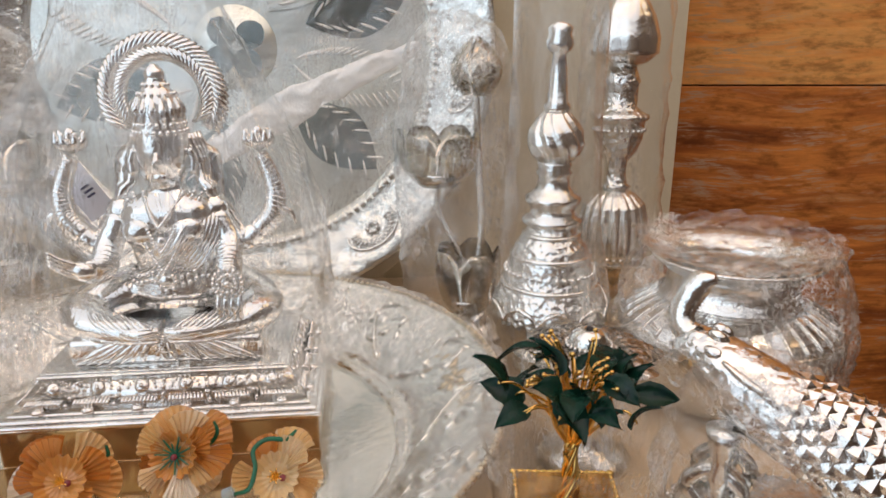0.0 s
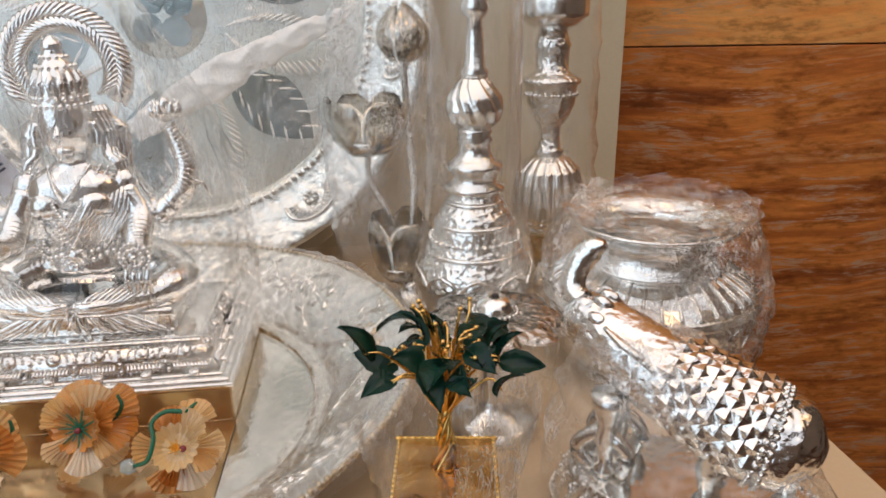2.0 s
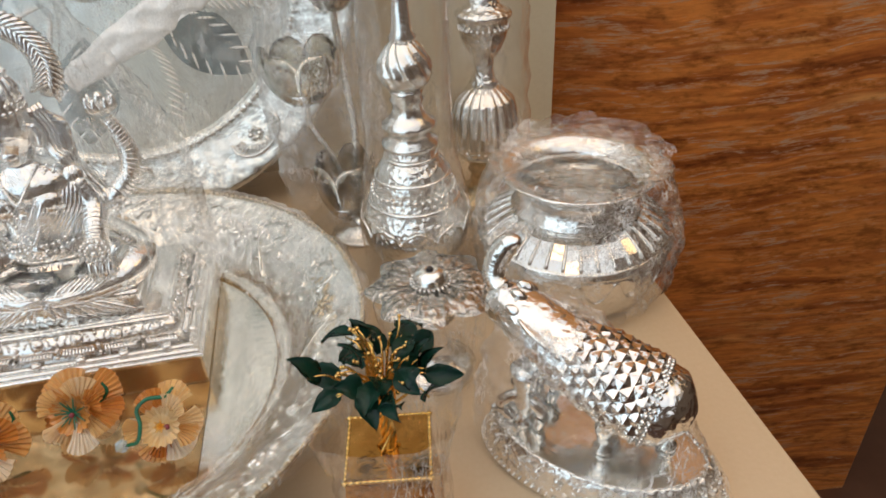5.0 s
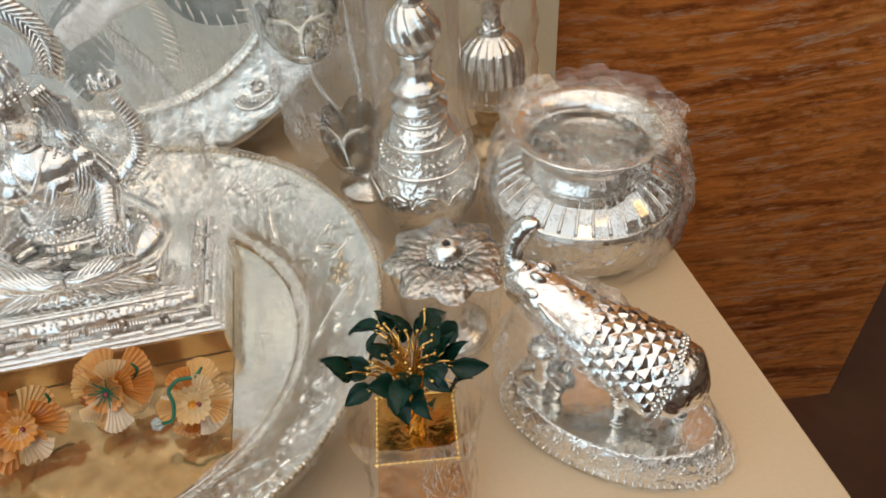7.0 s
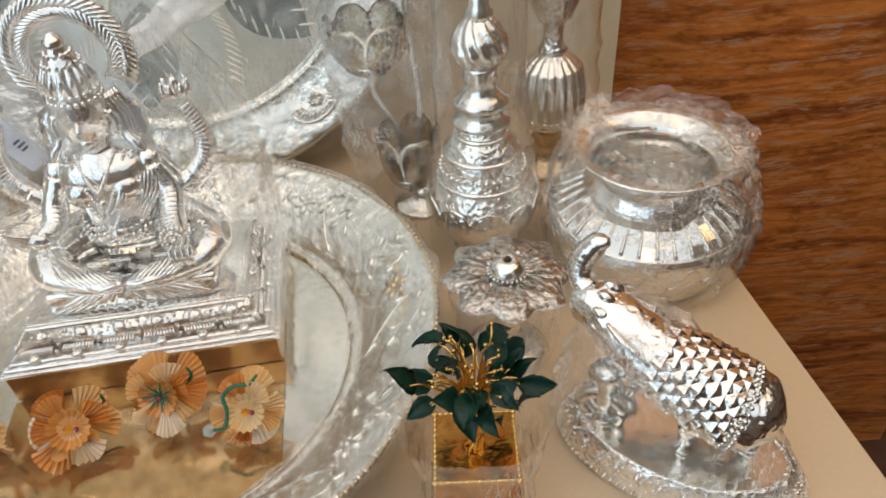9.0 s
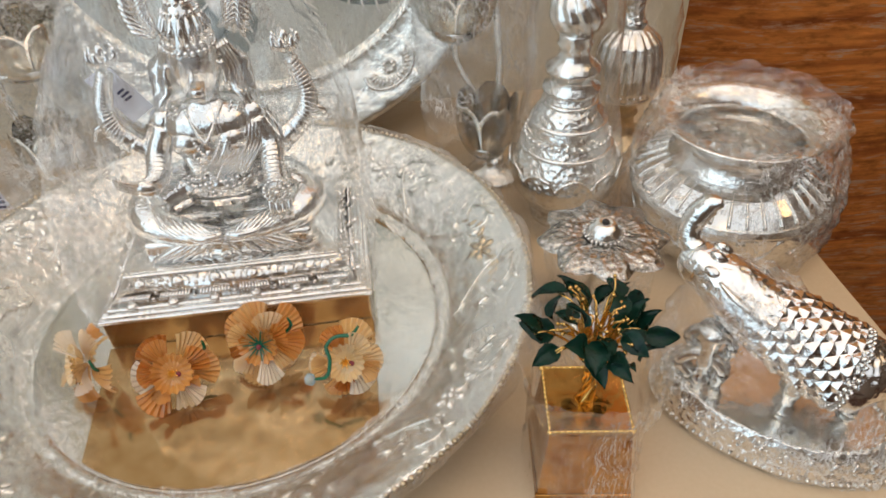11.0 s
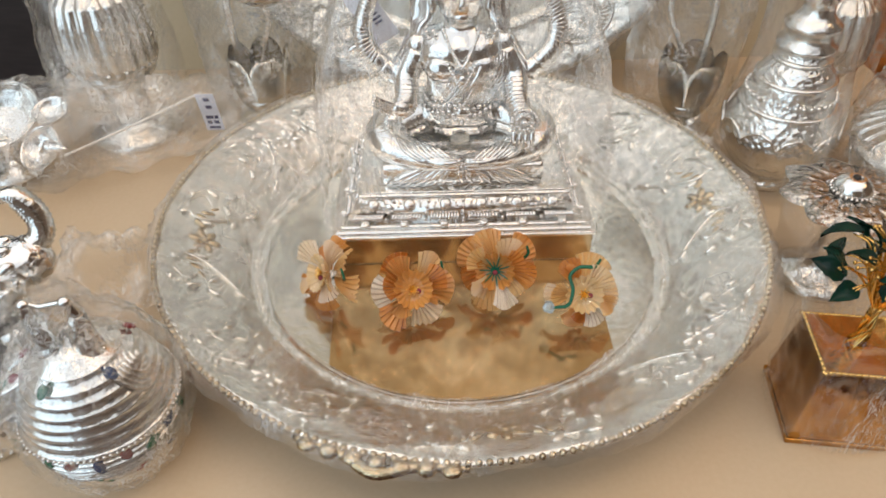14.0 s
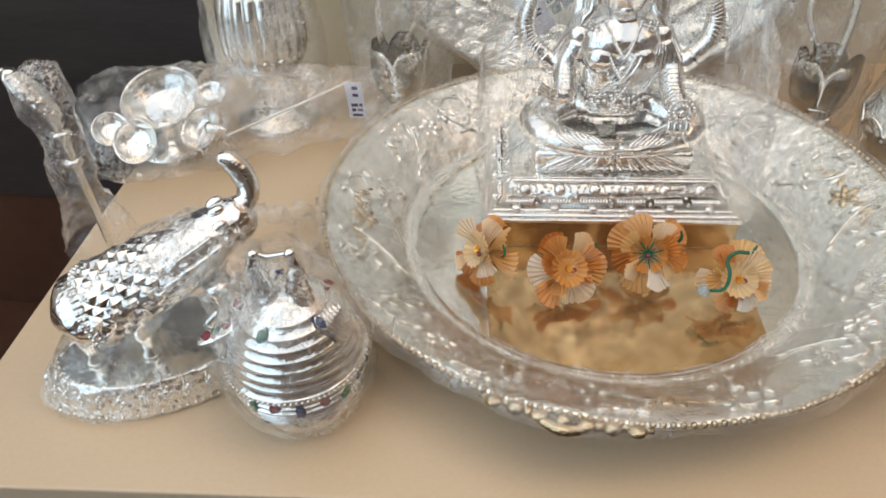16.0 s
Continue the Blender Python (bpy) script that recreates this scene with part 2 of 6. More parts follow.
def travertine(name, tones):
    """Honed red-brown travertine: level bands warped by noise, with pale pitted seams."""
    m, t, p = nodes_of(name)
    v = coords(t, (1, 1, 1))
    warp = add(t, "ShaderNodeTexNoise", Scale=2.6, Detail=2.5, Roughness=0.5)
    t.links.new(v, warp.inputs["Vector"])
    sep = t.nodes.new("ShaderNodeSeparateXYZ")
    t.links.new(v, sep.inputs[0])
    zz = t.nodes.new("ShaderNodeMath")
    zz.operation = "MULTIPLY_ADD"
    zz.inputs[1].default_value = 0.09
    t.links.new(warp.outputs[0], zz.inputs[0])
    t.links.new(sep.outputs[2], zz.inputs[2])
    com = t.nodes.new("ShaderNodeCombineXYZ")
    xs = t.nodes.new("ShaderNodeMath")
    xs.operation = "MULTIPLY"
    xs.inputs[1].default_value = 0.09
    t.links.new(sep.outputs[0], xs.inputs[0])
    t.links.new(xs.outputs[0], com.inputs[0])
    t.links.new(zz.outputs[0], com.inputs[2])
    band = add(t, "ShaderNodeTexNoise", Scale=24.0, Detail=7.0, Roughness=0.62)
    t.links.new(com.outputs[0], band.inputs["Vector"])
    mp = t.nodes.new("ShaderNodeMapping")
    mp.inputs["Scale"].default_value = (20, 20, 60)
    t.links.new(v, mp.inputs["Vector"])
    fine = add(t, "ShaderNodeTexNoise", Scale=1.0, Detail=8.0, Roughness=0.7)
    t.links.new(mp.outputs[0], fine.inputs["Vector"])
    base = ramp(t, band.outputs[0], list(zip((0.3, 0.42, 0.5, 0.58, 0.7), tones)))
    vein = ramp(t, fine.outputs[0], [(0.36, (0.55, 0.52, 0.5)), (0.47, (0.95, 0.95, 0.95)), (0.66, (1.15, 1.12, 1.06)), (0.76, (1.6, 1.7, 1.8))])
    vn = add(t, "ShaderNodeTexNoise", Scale=34.0, Detail=6.0, Roughness=0.7)
    t.links.new(com.outputs[0], vn.inputs["Vector"])
    blot = add(t, "ShaderNodeTexNoise", Scale=5.0, Detail=3.0)
    t.links.new(v, blot.inputs["Vector"])
    seam = ramp(t, vn.outputs[0], [(0.47, (0, 0, 0)), (0.5, (1, 1, 1)), (0.53, (0, 0, 0))])
    where = ramp(t, blot.outputs[0], [(0.38, (0, 0, 0)), (0.52, (1, 1, 1))])
    pit = ramp(t, fine.outputs[0], [(0.46, (0, 0, 0)), (0.56, (1, 1, 1))])
    sw = t.nodes.new("ShaderNodeMath")
    sw.operation = "MULTIPLY"
    t.links.new(seam, sw.inputs[0])
    t.links.new(where, sw.inputs[1])
    sp = t.nodes.new("ShaderNodeMath")
    sp.operation = "MULTIPLY"
    t.links.new(sw.outputs[0], sp.inputs[0])
    t.links.new(pit, sp.inputs[1])
    mx = t.nodes.new("ShaderNodeMix")
    mx.data_type, mx.blend_type = "RGBA", "MULTIPLY"
    mx.inputs["Factor"].default_value = 1.0
    t.links.new(base, mx.inputs["A"])
    t.links.new(vein, mx.inputs["B"])
    pale = t.nodes.new("ShaderNodeMix")
    pale.data_type = "RGBA"
    pale.inputs["B"].default_value = (0.5, 0.36, 0.24, 1)
    t.links.new(sp.outputs[0], pale.inputs["Factor"])
    t.links.new(mx.outputs["Result"], pale.inputs["A"])
    t.links.new(pale.outputs["Result"], p.inputs["Base Color"])
    p.inputs["Roughness"].default_value = 0.3
    b = add(t, "ShaderNodeBump", Strength=0.35, Distance=0.002)
    t.links.new(fine.outputs[0], b.inputs["Height"])
    t.links.new(b.outputs[0], p.inputs["Normal"])
    return m


TRAVERTINE = travertine("red_travertine", ((0.15, 0.042, 0.013), (0.4, 0.12, 0.028), (0.66, 0.24, 0.055), (0.44, 0.135, 0.032), (0.72, 0.34, 0.11)))
TRAVERTINE_PALE = travertine("pale_travertine", ((0.55, 0.19, 0.05), (0.78, 0.31, 0.08), (0.85, 0.42, 0.13), (0.74, 0.31, 0.085), (0.85, 0.52, 0.22)))


def amber():
    """Ribbed translucent amber petals."""
    m, t, p = nodes_of("amber_glass")
    v = coords(t)
    n = add(t, "ShaderNodeTexNoise", Scale=45.0, Detail=4.0)
    t.links.new(v, n.inputs["Vector"])
    oi = t.nodes.new("ShaderNodeObjectInfo")
    ad = t.nodes.new("ShaderNodeMath")
    ad.operation = "MULTIPLY_ADD"
    ad.inputs[1].default_value = 0.75
    t.links.new(oi.outputs["Random"], ad.inputs[0])
    sc = t.nodes.new("ShaderNodeMath")
    sc.operation = "MULTIPLY"
    sc.inputs[1].default_value = 0.4
    t.links.new(n.outputs[0], sc.inputs[0])
    t.links.new(sc.outputs[0], ad.inputs[2])
    t.links.new(ramp(t, ad.outputs[0], [(0.15, (0.62, 0.21, 0.035)), (0.38, (0.86, 0.44, 0.12)), (0.68, (0.95, 0.7, 0.35)), (0.97, (0.98, 0.93, 0.85))]), p.inputs["Base Color"])
    p.inputs["Roughness"].default_value = 0.04
    p.inputs["Transmission Weight"].default_value = 0.42
    p.inputs["Coat Weight"].default_value = 1.0
    p.inputs["IOR"].default_value = 1.5
    b = add(t, "ShaderNodeBump", Strength=0.2, Distance=0.001)
    n2 = add(t, "ShaderNodeTexNoise", Scale=400.0)
    t.links.new(v, n2.inputs["Vector"])
    t.links.new(n2.outputs[0], b.inputs["Height"])
    t.links.new(b.outputs[0], p.inputs["Normal"])
    return m


AMBER = amber()
CRYSTAL, ct, cp = nodes_of("pale_blue_crystal")
cp.inputs["Base Color"].default_value = (0.7, 0.86, 0.95, 1)
cp.inputs["Transmission Weight"].default_value = 0.8
cp.inputs["Roughness"].default_value = 0.03
cn = add(ct, "ShaderNodeTexNoise", Scale=300.0, Detail=2.0)
cb = add(ct, "ShaderNodeBump", Strength=0.08, Distance=0.0005)
ct.links.new(cn.outputs[0], cb.inputs["Height"])
ct.links.new(cb.outputs[0], cp.inputs["Normal"])

# ---- building tools ----


def mesh_of(name, bm, material, smooth=True):
    bmesh.ops.recalc_face_normals(bm, faces=bm.faces)
    me = bpy.data.meshes.new(name)
    bm.to_mesh(me)
    bm.free()
    me.materials.append(material)
    if smooth:
        me.shade_smooth()
    return me


def part(name, bm, material, parent, label="", smooth=True):
    ob = new(name, mesh_of(name, bm, material, smooth))
    ob.parent = parent
    if name in ("beading", "inner_beading", "bead_band", "chain_edge", "engraving"):
        ob["kind"] = "stuff"
    if label:
        ob["label"] = label
    return ob


def thing(name, label, category, group="", kind=""):
    return tagged(new(name), label, category, group, kind)


def solid(name, bm, material, label, category="", kind="", smooth=True, group=""):
    return tagged(new(name, mesh_of(name, bm, material, smooth)), label, category, group, kind)


def box(bm, lo, hi, m=Matrix(), bevel=0.0):
    r = bmesh.ops.create_cube(bm, size=1)
    c, s = [(a + b) / 2 for a, b in zip(lo, hi)], [b - a for a, b in zip(lo, hi)]
    bmesh.ops.transform(bm, matrix=m @ Matrix.Translation(c) @ Matrix.Diagonal((*s, 1)), verts=r["verts"])
    if bevel:
        es = list({e for v in r["verts"] for e in v.link_edges})
        bmesh.ops.bevel(bm, geom=es, offset=bevel, segments=2, affect="EDGES", profile=0.5)
    return bm


def ball(bm, u=8, v=6):
    """A unit sphere; gives its points."""
    rings = [[bm.verts.new((math.sin(math.pi * i / v) * math.cos(2 * math.pi * k / u), math.sin(math.pi * i / v) * math.sin(2 * math.pi * k / u), math.cos(math.pi * i / v))) for k in range(u)] for i in range(1, v)]
    top, low = bm.verts.new((0, 0, 1)), bm.verts.new((0, 0, -1))
    for a, b in zip(rings, rings[1:]):
        for k in range(u):
            bm.faces.new((a[k], b[k], b[(k + 1) % u], a[(k + 1) % u]))
    for k in range(u):
        bm.faces.new((top, rings[0][k], rings[0][(k + 1) % u]))
        bm.faces.new((low, rings[-1][(k + 1) % u], rings[-1][k]))
    return [top, low] + [q for r in rings for q in r]


def moved(verts, m):
    for q in verts:
        q.co = m @ q.co


def blob(bm, c, r, m=Matrix(), u=20, v=12):
    moved(ball(bm, u, v), Matrix.Translation(c) @ m @ Matrix.Diagonal((*r, 1)))
    return bm


def turn(a, axis="Z"):
    return Matrix.Rotation(radians(a), 4, axis)


def lathe(bm, profile, seg=72, wave=None, m=Matrix(), cap=True):
    """Turns a profile of (radius, height). wave(angle, index) scales the radius."""
    rings = []
    for i, (r, z) in enumerate(profile):
        ring = []
        for k in range(seg):
            a = 2 * math.pi * k / seg
            q = r * (wave(a, i) if wave else 1)
            ring.append(bm.verts.new(m @ Vector((q * math.cos(a), q * math.sin(a), z))))
        rings.append(ring)
    for a, b in zip(rings, rings[1:]):
        for k in range(seg):
            bm.faces.new((a[k], a[(k + 1) % seg], b[(k + 1) % seg], b[k]))
    if cap:
        for ring in (rings[0], rings[-1]):
            bm.faces.new(ring)
    return bm


def curve_through(points, n=8):
    """Points along a smooth line through the given ones."""
    pts = [Vector(p) for p in points]
    pts = [2 * pts[0] - pts[1], *pts, 2 * pts[-1] - pts[-2]]
    out = []
    for a, b, c, d in zip(pts, pts[1:], pts[2:], pts[3:]):
        for i in range(n):
            t = i / n
            out.append(0.5 * (2 * b + (c - a) * t + (2 * a - 5 * b + 4 * c - d) * t * t + (3 * b - a - 3 * c + d) * t ** 3))
    out.append(pts[-2])
    return out


def sweep(bm, points, radii, seg=12, n=8, flat=1.0, ridge=None, m=Matrix()):
    """A tube along a smooth line; radii as many as points."""
    line = curve_through(points, n)
    rr = np.interp(np.linspace(0, len(radii) - 1, len(line)), range(len(radii)), radii)
    rings, up = [], Vector((0.03, 0.02, 1))
    for i, p in enumerate(line):
        d = (line[min(i + 1, len(line) - 1)] - line[max(i - 1, 0)]).normalized()
        s = d.cross(up)
        s = s.normalized() if s.length > 1e-4 else Vector((1, 0, 0))
        w = s.cross(d).normalized()
        r = float(rr[i]) * (ridge(i) if ridge else 1)
        rings.append([bm.verts.new(m @ (p + r * (math.cos(a) * s + flat * math.sin(a) * w))) for a in (2 * math.pi * k / seg for k in range(seg))])
    for a, b in zip(rings, rings[1:]):
        for k in range(seg):
            bm.faces.new((a[k], a[(k + 1) % seg], b[(k + 1) % seg], b[k]))
    bm.faces.new(rings[0]), bm.faces.new(rings[-1])
    return bm


def beads(bm, places, r, u=8, v=6):
    for p in places:
        blob(bm, p, (r, r, r), u=u, v=v)
    return bm


def circle(n, r, z, cx=0, cy=0, ry=None):
    return [(cx + r * math.cos(2 * math.pi * k / n), cy + (ry or r) * math.sin(2 * math.pi * k / n), z) for k in range(n)]


def crumple(bm, amount, size, seed=0.0, keep_below=None):
    """Folds a sheet: ridged noise moves each point along its normal."""
    bm.normal_update()
    moves = []
    for v in bm.verts:
        q = v.co / size + Vector((seed, seed * 1.7, seed * 0.6))
        h = 1 - 2 * abs(noise.noise(q)) + 0.5 * (1 - 2 * abs(noise.noise(q * 2.3)))
        k = amount if keep_below is None or v.co.z > keep_below else amount * 0.1
        moves.append(v.normal * (k * (h - 0.6)))
    for v, d in zip(bm.verts, moves):
        v.co += d
    return bm


def refine(profile, step):
    """More points along a profile."""
    out = [profile[0]]
    for a, b in zip(profile, profile[1:]):
        n = max(1, round(math.dist(a, b) / step))
        out += [(a[0] + (b[0] - a[0]) * i / n, a[1] + (b[1] - a[1]) * i / n) for i in range(1, n + 1)]
    return out


def wrap_of(name, bm, material, label):
    ob = solid(name, bm, material, label, "plastic wrap", group="plastic wraps")
    ob.visible_shadow = False
    return ob


def wrapping(name, profile, m, label, material=None, amount=0.003, size=0.025, seed=1.0, seg=90, step=0.004, squash=1.0, square=0.0, group=""):
    """A wrapping of thin film, open at the bottom, round a thing."""
    bm = bmesh.new()

    def wave(a, i):
        c, s = abs(math.cos(a)), abs(math.sin(a))
        return (1 - square) + square / max(c, s)
    lathe(bm, refine(profile, step), seg, wave, Matrix.Diagonal((1, squash, 1, 1)), cap=False)
    crumple(bm, amount, size, seed)
    for v in bm.verts:
        v.co.z = max(v.co.z, 0.0015)
    ob = wrap_of(name, bm, material or FILM, label)
    ob.matrix_world = m
    return ob


A = 6.3  # degrees by which the counter stands turned
COUNTER = pose(0, 0, 0, 0, 0, A)

# ---- the setting ----
bm = bmesh.new()
box(bm, (-2.6, -2.2, -0.92), (2.6, 1.9, -0.9))
solid("floor", bm, BROWN, "dark reddish-brown polished floor", "floor", "structure", False)
bm = bmesh.new()
box(bm, (-2.6, -2.2, 1.7), (2.6, 1.9, 1.72))
solid("ceiling", bm, CEILING, "white painted ceiling", "ceiling", "structure", False)
# added walls; the brown south and east ones darken the silver's reflections
for nm, lo, hi, mt in (("wall_south", (-2.6, -2.25, -0.9), (2.6, -2.2, 1.7), TAUPE), ("wall_north", (-2.6, 1.9, -0.9), (2.6, 1.95, 1.7), PLASTER),
                       ("wall_west", (-2.65, -2.2, -0.9), (-2.6, 1.9, 1.7), PLASTER), ("wall_east", (2.6, -2.2, -0.9), (2.65, 1.9, 1.7), TAUPE)):
    bm = bmesh.new()
    box(bm, lo, hi)
    solid(nm, bm, mt, "plain plastered wall added to close the room", "wall", "structure", False)

# the travertine pier, of three slabs
pier = thing("wall_pier", "red-brown banded travertine wall pier", "wall", "", "structure")
for lo, hi in ((-0.9, -0.42), (-0.418, 0.197), (0.199, 0.81), (0.812, 1.7)):
    bm = bmesh.new()
    box(bm, (0.02, 0.872, lo), (0.93, 0.99, hi), bevel=0.0008)
    part("slab", bm, TRAVERTINE_PALE if lo > 0.1 else TRAVERTINE, pier, "lighter orange slab" if lo > 0.1 else "", False)

cab = thing("dark_cabinet", "dark brown veneered cabinet in the shade behind the counter", "cabinet")
for x0, x1 in ((-2.2, -1.45), (-1.44, -0.69), (-0.68, 0.0)):
    bm = bmesh.new()
    box(bm, (x0, 1.05, -0.53), (x1, 1.5, 1.4), bevel=0.004)
    part("door", bm, DARK, cab, "", False)
bm = bmesh.new()
box(bm, (-2.2, 1.07, -0.9), (0.0, 1.5, -0.532), bevel=0.004)
part("plinth", bm, BROWN, cab, "reddish-brown plinth", False)

counter = thing("display_counter", "cream laminate display counter", "counter")
counter.matrix_world = COUNTER
bm = bmesh.new()
box(bm, (-0.557, 0.1755, -0.03), (0.3307, 0.735, 0.0), bevel=0.0015)
part("top", bm, CREAM, counter, "", False)
bm = bmesh.new()
box(bm, (-0.54, 0.2, -0.9), (0.315, 0.73, -0.03))
part("body", bm, BOARD, counter, "", False)
bm = bmesh.new()
box(bm, (-0.545, 0.735, -0.03), (0.338, 0.748, 0.75), bevel=0.001)
back = solid("back_board", bm, BOARD, "cream back board of the display", "panel", "structure", False)
back.matrix_world = COUNTER

# ---- things ----

# ---- the large tray with the statue ----
TRAY = (-0.177, 0.394)


def tray():
    t = thing("round_tray", "large round silver tray with an etched rim, on the counter", "tray")
    t.location = (*TRAY, 0)
    bm = bmesh.new()
    prof = [(0.0005, 0.0045), (0.06, 0.0045), (0.12, 0.0045), (0.147, 0.005)]
    lathe(bm, prof, 128, cap=False)
    part("well", bm, SILVER_BRUSHED, t, "polished silver well with fine scratches")
    bm = bmesh.new()
    prof = refine([(0.147, 0.005), (0.150, 0.0075), (0.153, 0.008), (0.156, 0.0075), (0.165, 0.016), (0.18, 0.028), (0.2, 0.041), (0.212, 0.0475), (0.2155, 0.048)], 0.003)
    lathe(bm, prof + [(r, z - 0.003) for r, z in reversed(prof)], 160, lambda a, i: 1 + 0.004 * math.sin(16 * a) * (i / 24 if i < 24 else max(0, (len(prof) * 2 - i) / 24)), cap=False)
    part("rim", bm, SILVER_RIM, t, "etched silver rim with raised flowers")
    for k in range(8):
        bm = bmesh.new()
        a = 2 * math.pi * k / 8 + 0.2
        m = Matrix.Translation((0.187 * math.cos(a), 0.187 * math.sin(a), 0.0325)) @ turn(math.degrees(a)) @ turn(-33, "Y")
        for j in range(6):
            b = 2 * math.pi * j / 6
            d = ball(bm, 10, 6)
            moved(d, m @ turn(60 * j) @ Matrix.Translation((0.007, 0, 0)) @ Matrix.Diagonal((0.0055, 0.0032, 0.002, 1)))
        blob(bm, m.translation, (0.003, 0.003, 0.003), u=10, v=6)
        for s in (-1, 1):
            for j in range(5):
                d = ball(bm, 8, 6)
                moved(d, m @ Matrix.Translation((0.006 - 0.002 * j * j * 0.5, s * (0.016 + 0.007 * j), 0.001)) @ turn(s * (40 - 25 * j)) @ Matrix.Diagonal((0.006, 0.0022, 0.0014, 1)))
        # every other spray is gold-coloured to imitate orange reflections in silver
        part("flower_spray", bm, GILT_AND_GLINT if k % 2 == 0 else SILVER, t, "embossed flower spray")
    def on_rim(r, a, lift=0.0008):
        z = float(np.interp(r, (0.156, 0.165, 0.18, 0.2, 0.212), (0.0075, 0.016, 0.028, 0.041, 0.0475)))
        return (r * math.cos(a), r * math.sin(a), z + lift)
    for k in range(16):
        a = 2 * math.pi * (k + 0.5) / 16 + 0.2
        g = 1 if k % 2 else -1
        bm = bmesh.new()
        sweep(bm, [on_rim(0.161, a - 0.1 * g), on_rim(0.17, a - 0.02 * g), on_rim(0.183, a + 0.06 * g), on_rim(0.197, a + 0.09 * g), on_rim(0.204, a + 0.02 * g), on_rim(0.197, a - 0.04 * g), on_rim(0.19, a - 0.01 * g)], [0.0007, 0.0013, 0.0014, 0.0014, 0.0013, 0.0011, 0.0007], 6, 5)
        for j, (r0, d) in enumerate(((0.166, -0.07), (0.173, 0.03), (0.18, -0.02), (0.188, 0.1), (0.203, 0.07), (0.205, -0.03), (0.193, -0.07), (0.182, -0.1))):
            c = on_rim(r0, a + d * g)
            moved(ball(bm, 8, 6), Matrix.Translation(c) @ turn(math.degrees(a)) @ turn(-33, "Y") @ turn(g * (40 + 50 * j)) @ Matrix.Diagonal((0.0058, 0.0026, 0.0017, 1)))
        part("leaf_scroll", bm, SILVER_RIM, t, "embossed leaf scroll")
    bm = bmesh.new()
    beads(bm, circle(250, 0.2155, 0.048), 0.0021, 7, 5)
    part("beading", bm, GILT_AND_GLINT, t, "gilt beaded edge")
    bm = bmesh.new()
    beads(bm, circle(130, 0.1535, 0.0085), 0.0012, 6, 4)
    part("inner_beading", bm, SILVER, t)
    bm = bmesh.new()
    lathe(bm, [(0.1, 0.0), (0.1, 0.0025), (0.103, 0.0025), (0.104, 0.0)], 96)
    part("foot_ring", bm, SILVER, t)
    for a in (262.7, 82.7):
        bm = bmesh.new()
        for j in range(-3, 4):
            b = radians(a + j * 3.4)
            blob(bm, (0.219 * math.cos(b), 0.219 * math.sin(b), 0.0465), (0.0045, 0.0055, 0.003 if j % 2 else 0.0042), turn(math.degrees(b)), u=10, v=8)
        b = radians(a)
        sweep(bm, [(0.217 * math.cos(b + d), 0.217 * math.sin(b + d), 0.045) for d in (-0.22, -0.1)] + [(0.2235 * math.cos(b), 0.2235 * math.sin(b), 0.0445)] + [(0.217 * math.cos(b + d), 0.217 * math.sin(b + d), 0.045) for d in (0.1, 0.22)], [0.002, 0.003, 0.004, 0.003, 0.002], 8, 6)
        part("handle", bm, GILT_AND_GLINT, t, "small cast handle with leaf scrolls")
    return t


tray()


